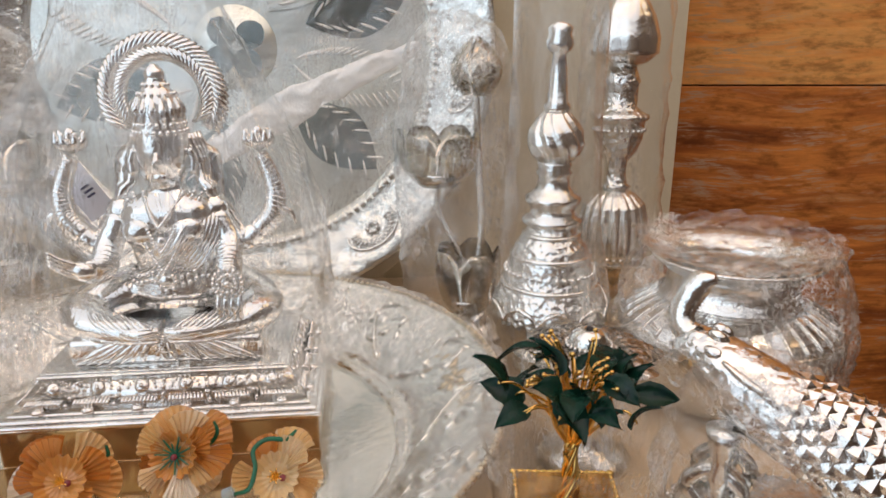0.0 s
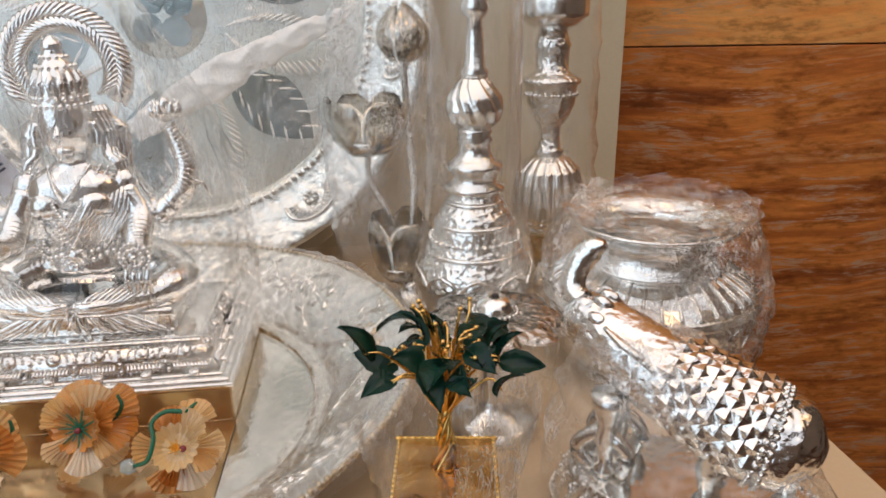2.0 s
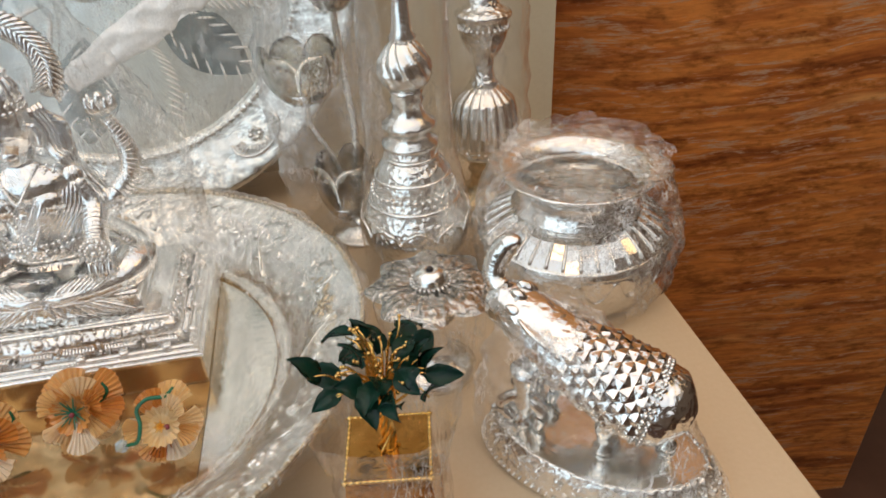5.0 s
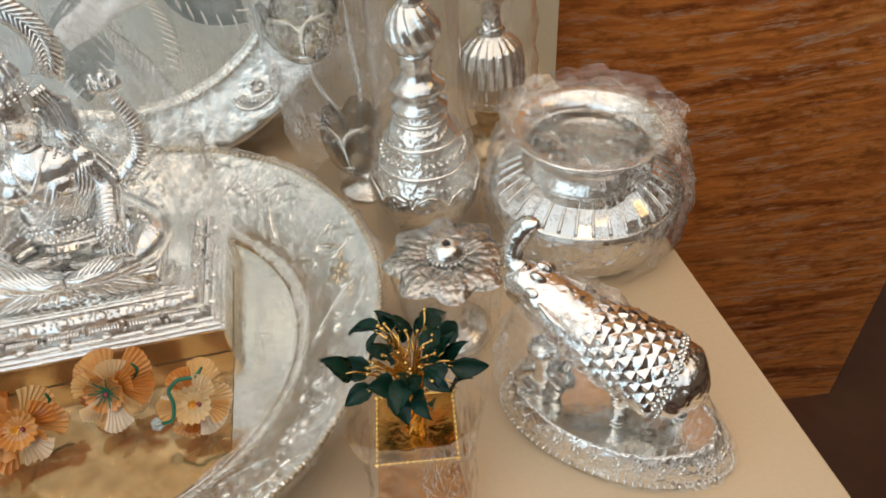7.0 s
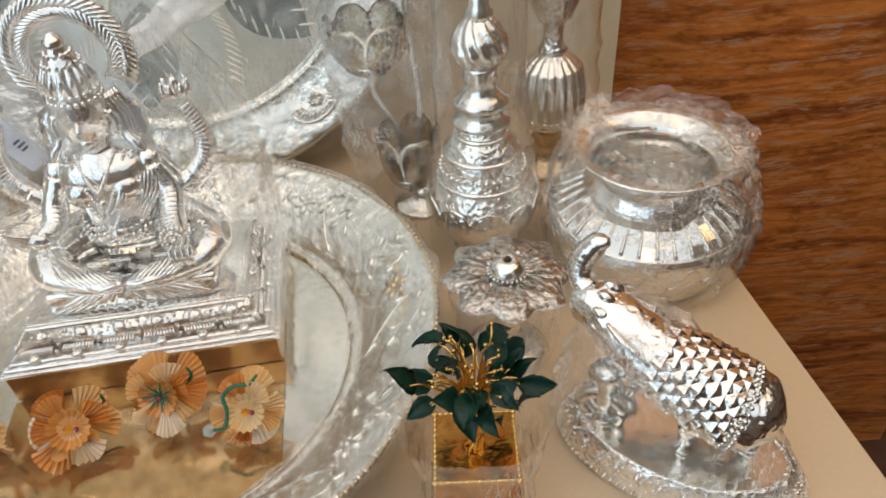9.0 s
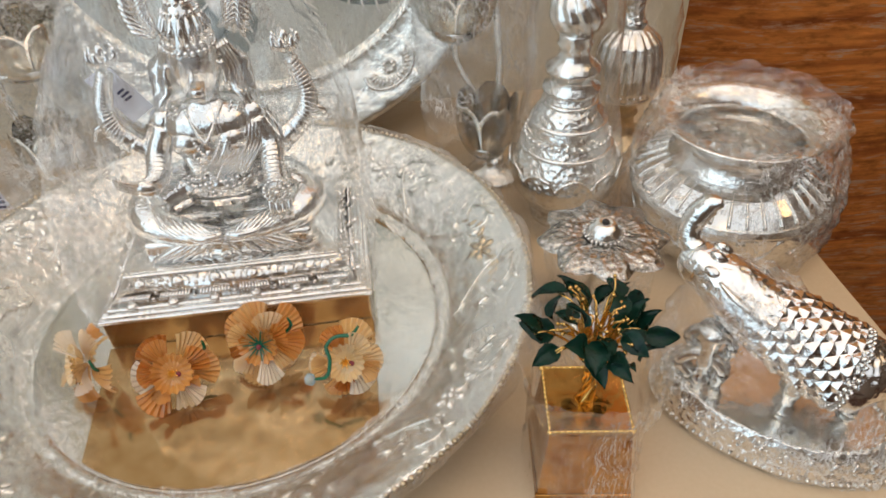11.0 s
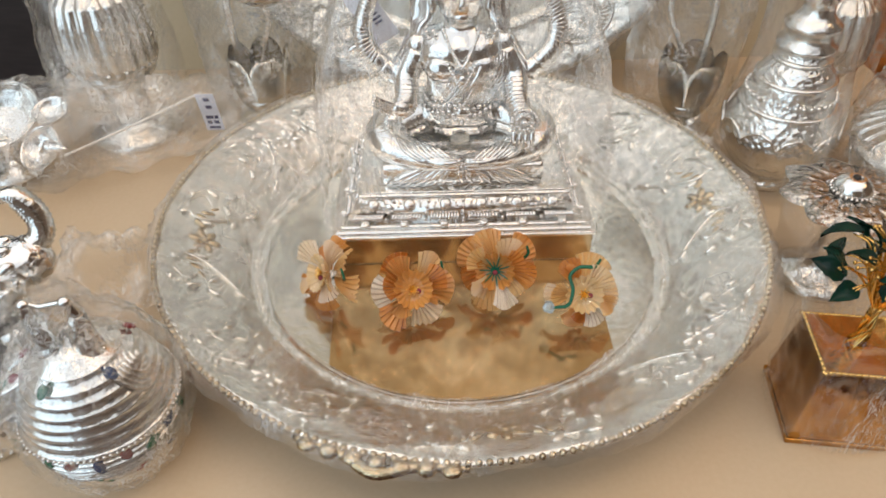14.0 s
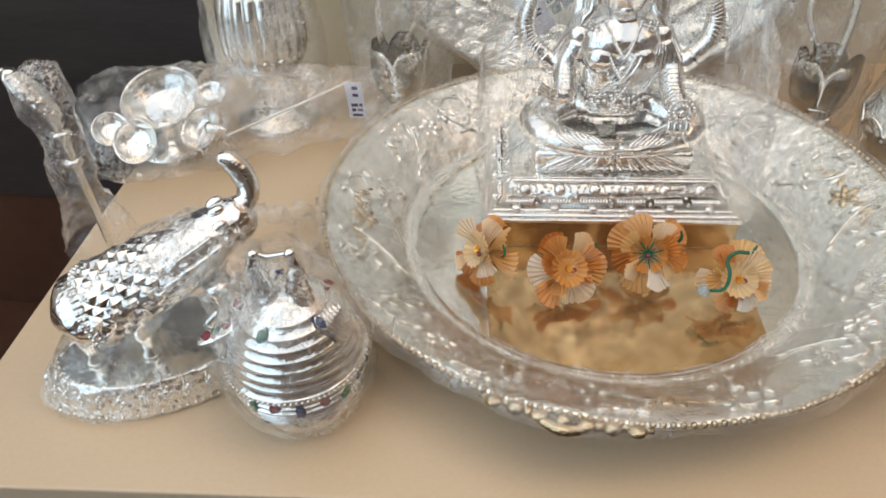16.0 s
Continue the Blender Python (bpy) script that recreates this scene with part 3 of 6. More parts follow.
def statue():
    """A plain seated figure on a stepped pedestal, one mesh; local z 0 is the pedestal's foot."""
    bm = bmesh.new()

    def slab(w, d, z0, z1, b=0.0012):
        box(bm, (-w / 2, -d / 2, z0), (w / 2, d / 2, z1), bevel=b)
    # pedestal: stepped foot, sloping embossed band, raised fillet and mirror-bright deck
    slab(0.194, 0.137, 0.0245, 0.0275)
    slab(0.188, 0.131, 0.0278, 0.0302)
    slab(0.181, 0.124, 0.0305, 0.0322)
    lo, hi = (0.0875, 0.059), (0.0745, 0.0465)
    r = bmesh.ops.create_cube(bm, size=1)
    for v in r["verts"]:
        w, d = hi if v.co.z > 0 else lo
        v.co = Vector((math.copysign(w, v.co.x), math.copysign(d, v.co.y), 0.0485 if v.co.z > 0 else 0.0325))
    slab(0.1535, 0.097, 0.0487, 0.0505)
    slab(0.149, 0.0925, 0.0507, 0.0515, 0.0004)
    for side, n, out0, out1, half0, half1 in ((0, 6, lo[1], hi[1], lo[0], hi[0]), (90, 4, lo[0], hi[0], lo[1], hi[1]), (-90, 4, lo[0], hi[0], lo[1], hi[1])):
        m = turn(side)

        def on(f, h, lift=0.0):
            """A place on the sloping face: f across from -1 to 1, h up from 0 to 1."""
            half, out = half0 + (half1 - half0) * h, out0 + (out1 - out0) * h
            return m @ Vector((half * f, -out - lift, 0.0325 + 0.016 * h))
        for k in range(n):
            f = (2 * k + 1) / n - 1
            blob(bm, on(f, 0.66), (0.0048, 0.0048, 0.0026), turn(side) @ turn(50, "X"), 14, 8)
            blob(bm, on(f, 0.7, 0.002), (0.0018, 0.0018, 0.0018), u=8, v=6)
            for j in range(9):
                a = math.pi * j / 8
                blob(bm, on(f + 0.62 * math.cos(a) / n, 0.62 + 0.3 * math.sin(a), 0.0004), (0.0011, 0.0011, 0.0011), u=6, v=4)
            for j in range(10):
                g = f + (j - 4.5) * 0.155 / n
                sweep(bm, [on(g, 0.36, 0.0006), on(g, 0.24, 0.0016), on(g, 0.12, 0.0006)], [0.0009, 0.0012, 0.0008], 6, 3)
            blob(bm, on(f, 0.03, 0.001), (0.0042, 0.0042, 0.0022), u=12, v=6)
            e = f + 1.0 / n
            if k < n - 1:
                for h in (0.15, 0.38, 0.6, 0.82):
                    blob(bm, on(e, h, 0.0008), (0.0016, 0.0016, 0.0019), u=8, v=6)
    # low seat with a wavy cloth
    box(bm, (-0.0595, -0.0385, 0.0515), (0.0595, 0.04, 0.0685), bevel=0.003)
    rnd = random.Random(3)
    for k in range(17):
        f = 2 * k / 16 - 1
        e = rnd.uniform(-0.0025, 0.0025)
        sweep(bm, [(0.01 * f, -0.0375, 0.0705), (0.03 * f + e, -0.0395, 0.066), (0.044 * f + e, -0.0402, 0.0595), (0.056 * f, -0.0398, 0.0535)], [0.001, 0.0021, 0.0023, 0.001], 7, 4)
    # folded legs: smooth knees, pleats that run in to the middle
    for s in (-1, 1):
        sweep(bm, [(s * 0.010, 0.016, 0.086), (s * 0.034, 0.012, 0.084), (s * 0.0545, -0.004, 0.079), (s * 0.05, -0.022, 0.0755), (s * 0.026, -0.0345, 0.073), (s * 0.002, -0.04, 0.0715)], [0.02, 0.019, 0.0165, 0.0145, 0.0105, 0.006], 20, 9, 0.86)
        blob(bm, (s * 0.0525, -0.014, 0.0775), (0.015, 0.0155, 0.0118), u=24, v=14)
        for k in range(8):
            g = k / 7
            sweep(bm, [(s * (0.047 - 0.004 * k), -0.029 - 0.0012 * k, 0.0868 - 0.0005 * k), (s * (0.041 - 0.0042 * k), -0.0378 - 0.0007 * k, 0.081 - 0.0002 * k), (s * (0.028 - 0.003 * k), -0.0425 - 0.0003 * k, 0.0745), (s * (0.012 - 0.0012 * k), -0.0435, 0.0712 - 0.0002 * k)], [0.0006, 0.0016, 0.0017, 0.0007], 7, 5)
        for k in range(5):
            sweep(bm, [(s * (0.062 - 0.002 * k), -0.012 - 0.004 * k, 0.0705 + 0.001 * k), (s * (0.052 - 0.003 * k), -0.029 - 0.0012 * k, 0.0708), (s * (0.034 - 0.003 * k), -0.0385, 0.0695), (s * 0.012, -0.0415, 0.069)], [0.0006, 0.0014, 0.0014, 0.0006], 7, 5)
        sweep(bm, [(s * 0.03, -0.034, 0.0745), (s * 0.014, -0.0425, 0.0745), (s * 0.001, -0.0435, 0.076)], [0.0075, 0.0062, 0.003], 12, 5, 0.75)
        for k in range(3):
            z = 0.0735 + 0.0018 * k
            sweep(bm, [(s * 0.02, -0.0455 + 0.001 * k, z), (s * 0.012, -0.0478 + 0.001 * k, z + 0.0008), (s * 0.004, -0.0462, z + 0.0015)], [0.0008, 0.0011, 0.0006], 6, 3)
    # trunk, neck and a plain head
    lathe(bm, [(0.03, 0.08), (0.031, 0.09), (0.0265, 0.1), (0.0245, 0.108), (0.026, 0.117), (0.0305, 0.13), (0.0325, 0.14), (0.028, 0.149), (0.0145, 0.1545), (0.0105, 0.1575), (0.0135, 0.161), (0.0175, 0.167), (0.0195, 0.178), (0.0195, 0.187), (0.0188, 0.1915),
               (0.0188, 0.195), (0.0175, 0.199), (0.016, 0.209), (0.0128, 0.2165), (0.0085, 0.2215), (0.0075, 0.225), (0.0062, 0.2285), (0.003, 0.2335), (0.001, 0.2345)], 64, lambda a, i: 1 - 0.28 * abs(math.sin(a)) ** 2 if i < 9 else 1, Matrix.Translation((0, 0.006, 0)))
    blob(bm, (0, 0.006, 0.2275), (0.0075, 0.0075, 0.0062), u=16, v=10)
    sweep(bm, [(0, -0.0125, 0.181), (0, -0.016, 0.175), (0, -0.0135, 0.1718)], [0.0016, 0.003, 0.0016], 10, 4)
    blob(bm, (0, -0.0065, 0.165), (0.0075, 0.0065, 0.005), u=14, v=8)
    for sx in (-1, 1):
        blob(bm, (sx * 0.0135, -0.0115, 0.131), (0.0122, 0.008, 0.0105), u=18, v=12)
        blob(bm, (sx * 0.029, 0.006, 0.1415), (0.0108, 0.0105, 0.0105), u=16, v=10)
        sweep(bm, [(sx * 0.0195, 0.002, 0.182), (sx * 0.0225, 0.002, 0.174), (sx * 0.0215, 0.0, 0.166)], [0.0026, 0.0034, 0.0026], 10, 4)
        for k in range(4):
            sweep(bm, [(sx * (0.017 + 0.0018 * k), 0.01 + 0.003 * k, 0.19), (sx * (0.0235 + 0.002 * k), 0.012 + 0.002 * k, 0.173), (sx * (0.0265 + 0.0015 * k), 0.004 + 0.003 * k, 0.156), (sx * (0.031 + 0.001 * k), 0.002 + 0.003 * k, 0.148)], [0.0036, 0.0046, 0.004, 0.0018], 8, 4)
    for z, r, n in ((0.193, 0.0188, 24), (0.1975, 0.0178, 22), (0.216, 0.0128, 16), (0.2215, 0.0088, 12)):
        beads(bm, [(x, y + 0.006, z) for x, y, _ in circle(n, r, 0)], 0.0019, 8, 6)
    for k in range(9):
        a = radians(-90 + (k - 4) * 24)
        x, y = math.cos(a), math.sin(a)
        sweep(bm, [(0.0165 * x, 0.006 + 0.0165 * y, 0.198), (0.0168 * x, 0.006 + 0.0168 * y, 0.206), (0.0135 * x, 0.006 + 0.0135 * y, 0.2145)], [0.002, 0.003, 0.001], 8, 4)
    for v in bm.verts:
        if v.co.z > 0.159 and math.hypot(v.co.x, v.co.y - 0.006) < 0.034:
            v.co.x *= 0.86
            v.co.y = 0.006 + (v.co.y - 0.006) * 0.86
    # necklaces, sash over one shoulder, girdle
    for w, drop, top in ((0.0125, 0.019, 0.155), (0.019, 0.034, 0.1545), (0.0235, 0.047, 0.1535)):
        for k in range(37):
            f = k / 18 - 1
            blob(bm, (w * f, -0.0195 + 0.0165 * f * f - 0.003 * (1 - abs(f)), top - drop * (1 - abs(f) ** 1.15)), (0.0015, 0.0015, 0.0017), u=7, v=5)
    blob(bm, (0, -0.0225, 0.127), (0.003, 0.0022, 0.004), u=10, v=8)
    for k in range(10):
        sweep(bm, [(0.011 + 0.0026 * k, 0.002 + 0.0012 * k, 0.152 - 0.0004 * k), (0.0135 + 0.0023 * k, -0.0135 + 0.0014 * k, 0.139), (0.009 + 0.0026 * k, -0.0205 + 0.0015 * k, 0.126), (-0.004 + 0.0031 * k, -0.0165 + 0.0005 * k, 0.112), (-0.017 + 0.0034 * k, -0.0115, 0.101)], [0.0009, 0.0021, 0.0022, 0.0017, 0.0009], 7, 5)
    for zz, rr in ((0.0985, 0.0292), (0.103, 0.0276)):
        beads(bm, [(rr * math.cos(a), 0.006 + rr * 0.84 * math.sin(a), zz + 0.0018 * math.sin(6 * a)) for a in (2 * math.pi * k / 40 for k in range(40))], 0.0021, 7, 5)
    blob(bm, (0, -0.0195, 0.1), (0.0062, 0.0035, 0.0058), u=14, v=8)
    for k in range(8):
        blob(bm, (0.0062 * math.cos(k * math.pi / 4), -0.0215, 0.1 + 0.0058 * math.sin(k * math.pi / 4)), (0.0017, 0.0017, 0.0017), u=7, v=5)
    # four arms: the raised pair spirally ringed, the lower pair forward
    for s in (-1, 1):
        sweep(bm, [(s * 0.03, 0.008, 0.1425), (s * 0.039, 0.008, 0.128), (s * 0.0475, 0.006, 0.1195), (s * 0.056, 0.007, 0.1255)], [0.0095, 0.0082, 0.0076, 0.0078], 16, 6)
        up = [(s * 0.056, 0.007, 0.1255), (s * 0.0655, 0.009, 0.136), (s * 0.0685, 0.011, 0.1495), (s * 0.0655, 0.013, 0.163), (s * 0.0605, 0.014, 0.1755)]
        sweep(bm, up, [0.0076, 0.0078, 0.0072, 0.0062, 0.0048], 14, 6)
        line = curve_through(up, 5)
        for i, p in enumerate(line[2:]):
            d = (line[min(i + 3, len(line) - 1)] - line[i + 1]).normalized()
            q = d.to_track_quat("Z", "Y").to_matrix().to_4x4()
            w = 0.0096 - 0.00022 * i
            blob(bm, p, (w, w, 0.0015), q @ turn(14, "X"), 16, 6)
        sweep(bm, [(s * 0.07, 0.008, 0.141), (s * 0.078, 0.008, 0.137), (s * 0.081, 0.008, 0.129)], [0.0028, 0.002, 0.0008], 8, 4)
        c = Vector((s * 0.059, 0.0145, 0.18))
        for k in range(7):
            b = 2 * math.pi * k / 7
            sweep(bm, [c, c + Vector((0.0075 * math.cos(b), 0.0075 * math.sin(b), 0.005)), c + Vector((0.0085 * math.cos(b), 0.0085 * math.sin(b), 0.0125))], [0.0024, 0.0034, 0.0009], 7, 4)
        blob(bm, c + Vector((0, 0, 0.009)), (0.004, 0.004, 0.006), u=10, v=8)
        low = [(s * 0.03, 0.004, 0.138), (s * 0.0385, -0.002, 0.121), (s * 0.039, -0.016, 0.11), (s * 0.041, -0.03, 0.111 if s < 0 else 0.104)]
        sweep(bm, low, [0.0092, 0.0088, 0.0078, 0.006], 16, 6)
        for p in curve_through(low[1:], 5)[2:]:
            blob(bm, p, (0.0088, 0.0022, 0.0088), turn(20, "X"), 16, 6)
        if s < 0:
            blob(bm, (-0.0435, -0.0355, 0.1135), (0.0085, 0.0045, 0.0062), turn(25, "Y"), 14, 8)
            for k in range(4):
                sweep(bm, [(-0.046, -0.0365, 0.111 + 0.0022 * k), (-0.054, -0.038 - 0.0008 * k, 0.1145 + 0.0028 * k), (-0.0625 + 0.0008 * k, -0.038 - 0.0014 * k, 0.1195 + 0.003 * k)], [0.002, 0.0017, 0.001], 7, 4)
        else:
            blob(bm, (0.042, -0.0365, 0.1045), (0.0092, 0.0055, 0.0088), u=18, v=10)
            for ring, n in ((0.0088, 18), (0.0055, 12)):
                for k in range(n):
                    b = 2 * math.pi * k / n
                    blob(bm, (0.042 + ring * math.cos(b), -0.0405 - (0.0016 if n == 12 else 0), 0.1045 + ring * math.sin(b)), (0.0016, 0.0016, 0.0016), u=7, v=5)
            blob(bm, (0.042, -0.0425, 0.1045), (0.0026, 0.0022, 0.0026), u=10, v=6)
            for k in range(4):
                x = 0.0358 + 0.0042 * k
                sweep(bm, [(x, -0.038, 0.097), (x, -0.0415, 0.089), (x + 0.0004, -0.0395, 0.0805)], [0.0022, 0.0021, 0.0013], 7, 4)
    # garland of overlapping leaves that arches behind the head
    for k in range(40):
        a = radians(-28 + 236 * k / 39)
        p = Vector((0.0315 * math.cos(a), 0.024, 0.213 + 0.0315 * math.sin(a)))
        for side in (-1, 1):
            moved(ball(bm, 8, 6), Matrix.Translation(p + Vector((side * 0.0042 * math.cos(a), -0.0025, side * 0.0042 * math.sin(a)))) @ turn(-math.degrees(a) + 90 - side * 38, "Y") @ Matrix.Diagonal((0.0088, 0.0034, 0.0025, 1)))
    sweep(bm, [(0.0315 * math.cos(radians(a)), 0.026, 0.213 + 0.0315 * math.sin(radians(a))) for a in range(-40, 226, 20)], [0.0042] * 14, 10, 3)
    ob = solid("statue", bm, SILVER_CAST, "silver statue of a seated figure on a stepped pedestal", "statue")
    ob.matrix_world = STATUE
    return ob


STATUE = pose(-0.1795, 0.4436, 0.0055, 0, 0, 6.3)
statue()
bm = bmesh.new()
box(bm, (-0.095, -0.067, 0.0), (0.095, 0.067, 0.0242), bevel=0.0012)
solid("statue_stand", bm, TAN, "low tan lacquered block under the statue", "stand", smooth=False).matrix_world = STATUE


bm = bmesh.new()
edge = [(0.096, -0.068), (-0.096, -0.068)] + [(-0.003 + 0.1455 * math.sin(radians(q)), -0.0496 - 0.1455 * math.cos(radians(q)) + 0.0005) for q in range(-38, 44, 4)]
bm.faces.new([bm.verts.new((x, y, 0.0)) for x, y in edge])
r = bmesh.ops.extrude_face_region(bm, geom=bm.faces[:])
bmesh.ops.translate(bm, vec=(0, 0, 0.0006), verts=[v for v in r["geom"] if isinstance(v, bmesh.types.BMVert)])
solid("card", bm, TAN, "glossy tan card lying in the tray before the statue", "card", smooth=False).matrix_world = STATUE @ Matrix.Translation((0, 0, 0.0001))


def crystal_flower(c, tilt, spin, petals=6, r=0.029, seed=0, roll=0):
    """Fan-shaped fluted glass petals in two rings round a fluted dish."""
    rnd = random.Random(seed)
    t = thing("glass_flower", "amber and clear fluted glass flower with green wire stem", "flower", "glass flowers in the tray")

    def fan(length, width, lift, curl, flute, n=7, m=15):
        bm = bmesh.new()
        grid = []
        for i in range(n):
            f = i / (n - 1)
            row = []
            for j in range(m):
                g = 2 * j / (m - 1) - 1
                a = g * width * (0.5 + 0.5 * f ** 0.6)
                q = length * (0.1 + 0.9 * f) * (1 - 0.1 * g * g * f)
                z = length * (lift * f - curl * f ** 2.4) + flute * (j % 2) * f + 0.0018 * math.sin(3 * g + seed) * f
                row.append(bm.verts.new((q * math.cos(a), q * math.sin(a), z)))
            grid.append(row)
        for r0, r1 in zip(grid, grid[1:]):
            for j in range(m - 1):
                bm.faces.new((r0[j], r1[j], r1[j + 1], r0[j + 1]))
        bmesh.ops.solidify(bm, geom=bm.faces[:], thickness=0.0011)
        return bm
    for ring, (n, rr, lift) in enumerate(((petals, r, 0.22), (petals - 1, r * 0.8, 0.62))):
        for k in range(n):
            a0 = 360 * (k + 0.5 * ring) / n + rnd.uniform(-9, 9)
            bm = fan(rr * rnd.uniform(0.88, 1.08), rnd.uniform(0.42, 0.56), lift * rnd.uniform(0.5, 1.6), rnd.uniform(0.05, 0.45), 0.0021)
            bmesh.ops.transform(bm, matrix=Matrix.Translation((0, 0, 0.002 * ring)) @ turn(a0) @ turn(rnd.uniform(-38, 38), "X"), verts=bm.verts)
            part("petal", bm, AMBER, t, "", False)
    bm = bmesh.new()
    rd = r * 0.45
    lathe(bm, refine([(0.0015, 0.0055), (rd * 0.6, 0.0075), (rd, 0.0125), (rd * 1.02, 0.0118), (rd * 0.62, 0.0062), (0.0015, 0.0042)], 0.002), 72, lambda a, i: 1 + 0.07 * math.cos(18 * a), cap=False)
    part("dish", bm, AMBER, t, "clear fluted glass dish", False)
    bm = bmesh.new()
    for k in range(14):
        a = 2 * math.pi * k / 14
        w = rd * (0.5 + 0.3 * (k % 2)) * (1.0 if seed % 2 else 0.4)
        sweep(bm, [(0, 0, 0.0075), (w * 0.5 * math.cos(a), w * 0.5 * math.sin(a), 0.0092), (w * math.cos(a), w * math.sin(a), 0.0112)], [0.0007, 0.0006, 0.0004], 5, 3)
    part("stamen", bm, GREEN if seed % 2 else GOLD_WIRE, t)
    bm = bmesh.new()
    blob(bm, (0.0 if seed % 2 else 0.004, -0.001, 0.0095), (0.0019, 0.0019, 0.0016), u=10, v=8)
    part("bead", bm, RED, t, "small red glass bead")
    bm = bmesh.new()
    if seed == 4:
        sweep(bm, [(-0.02, -0.008, 0.012), (-0.012, -0.006, 0.017), (-0.009, 0.004, 0.018), (-0.0105, 0.013, 0.017), (-0.004, 0.0185, 0.016), (0.006, 0.0185, 0.014), (0.011, 0.023, 0.011)], [0.0011, 0.0013, 0.0013, 0.0013, 0.0013, 0.0014, 0.0008], 8, 6)
    else:
        sweep(bm, [(0.004, 0.0, 0.0), (0.015, 0.006, -0.001), (0.021, 0.013, 0.004), (0.02, 0.019, 0.008)], [0.0011, 0.0012, 0.0012, 0.0008], 8, 6)
    part("stem", bm, GREEN, t, "twisted green wire stem")
    if seed == 4:
        bm = bmesh.new()
        bmesh.ops.create_icosphere(bm, subdivisions=1, radius=0.0048)
        bmesh.ops.translate(bm, vec=(-0.0235, -0.008, 0.010), verts=bm.verts)
        part("faceted_bead", bm, CRYSTAL, t, "faceted pale blue glass bead", False)
    t.matrix_world = pose(*c, tilt, roll, spin)
    return t


crystal_flower((-0.262, 0.332, 0.029), 62, -58, 6, 0.0285, 2)
crystal_flower((-0.206, 0.326, 0.024), 48, 14, 6, 0.029, 6, 8)
crystal_flower((-0.148, 0.345, 0.030), 60, -4, 7, 0.029, 3)
crystal_flower((-0.090, 0.328, 0.027), 52, 6, 6, 0.0275, 4)

# ---- the gold cube with its wire tree ----


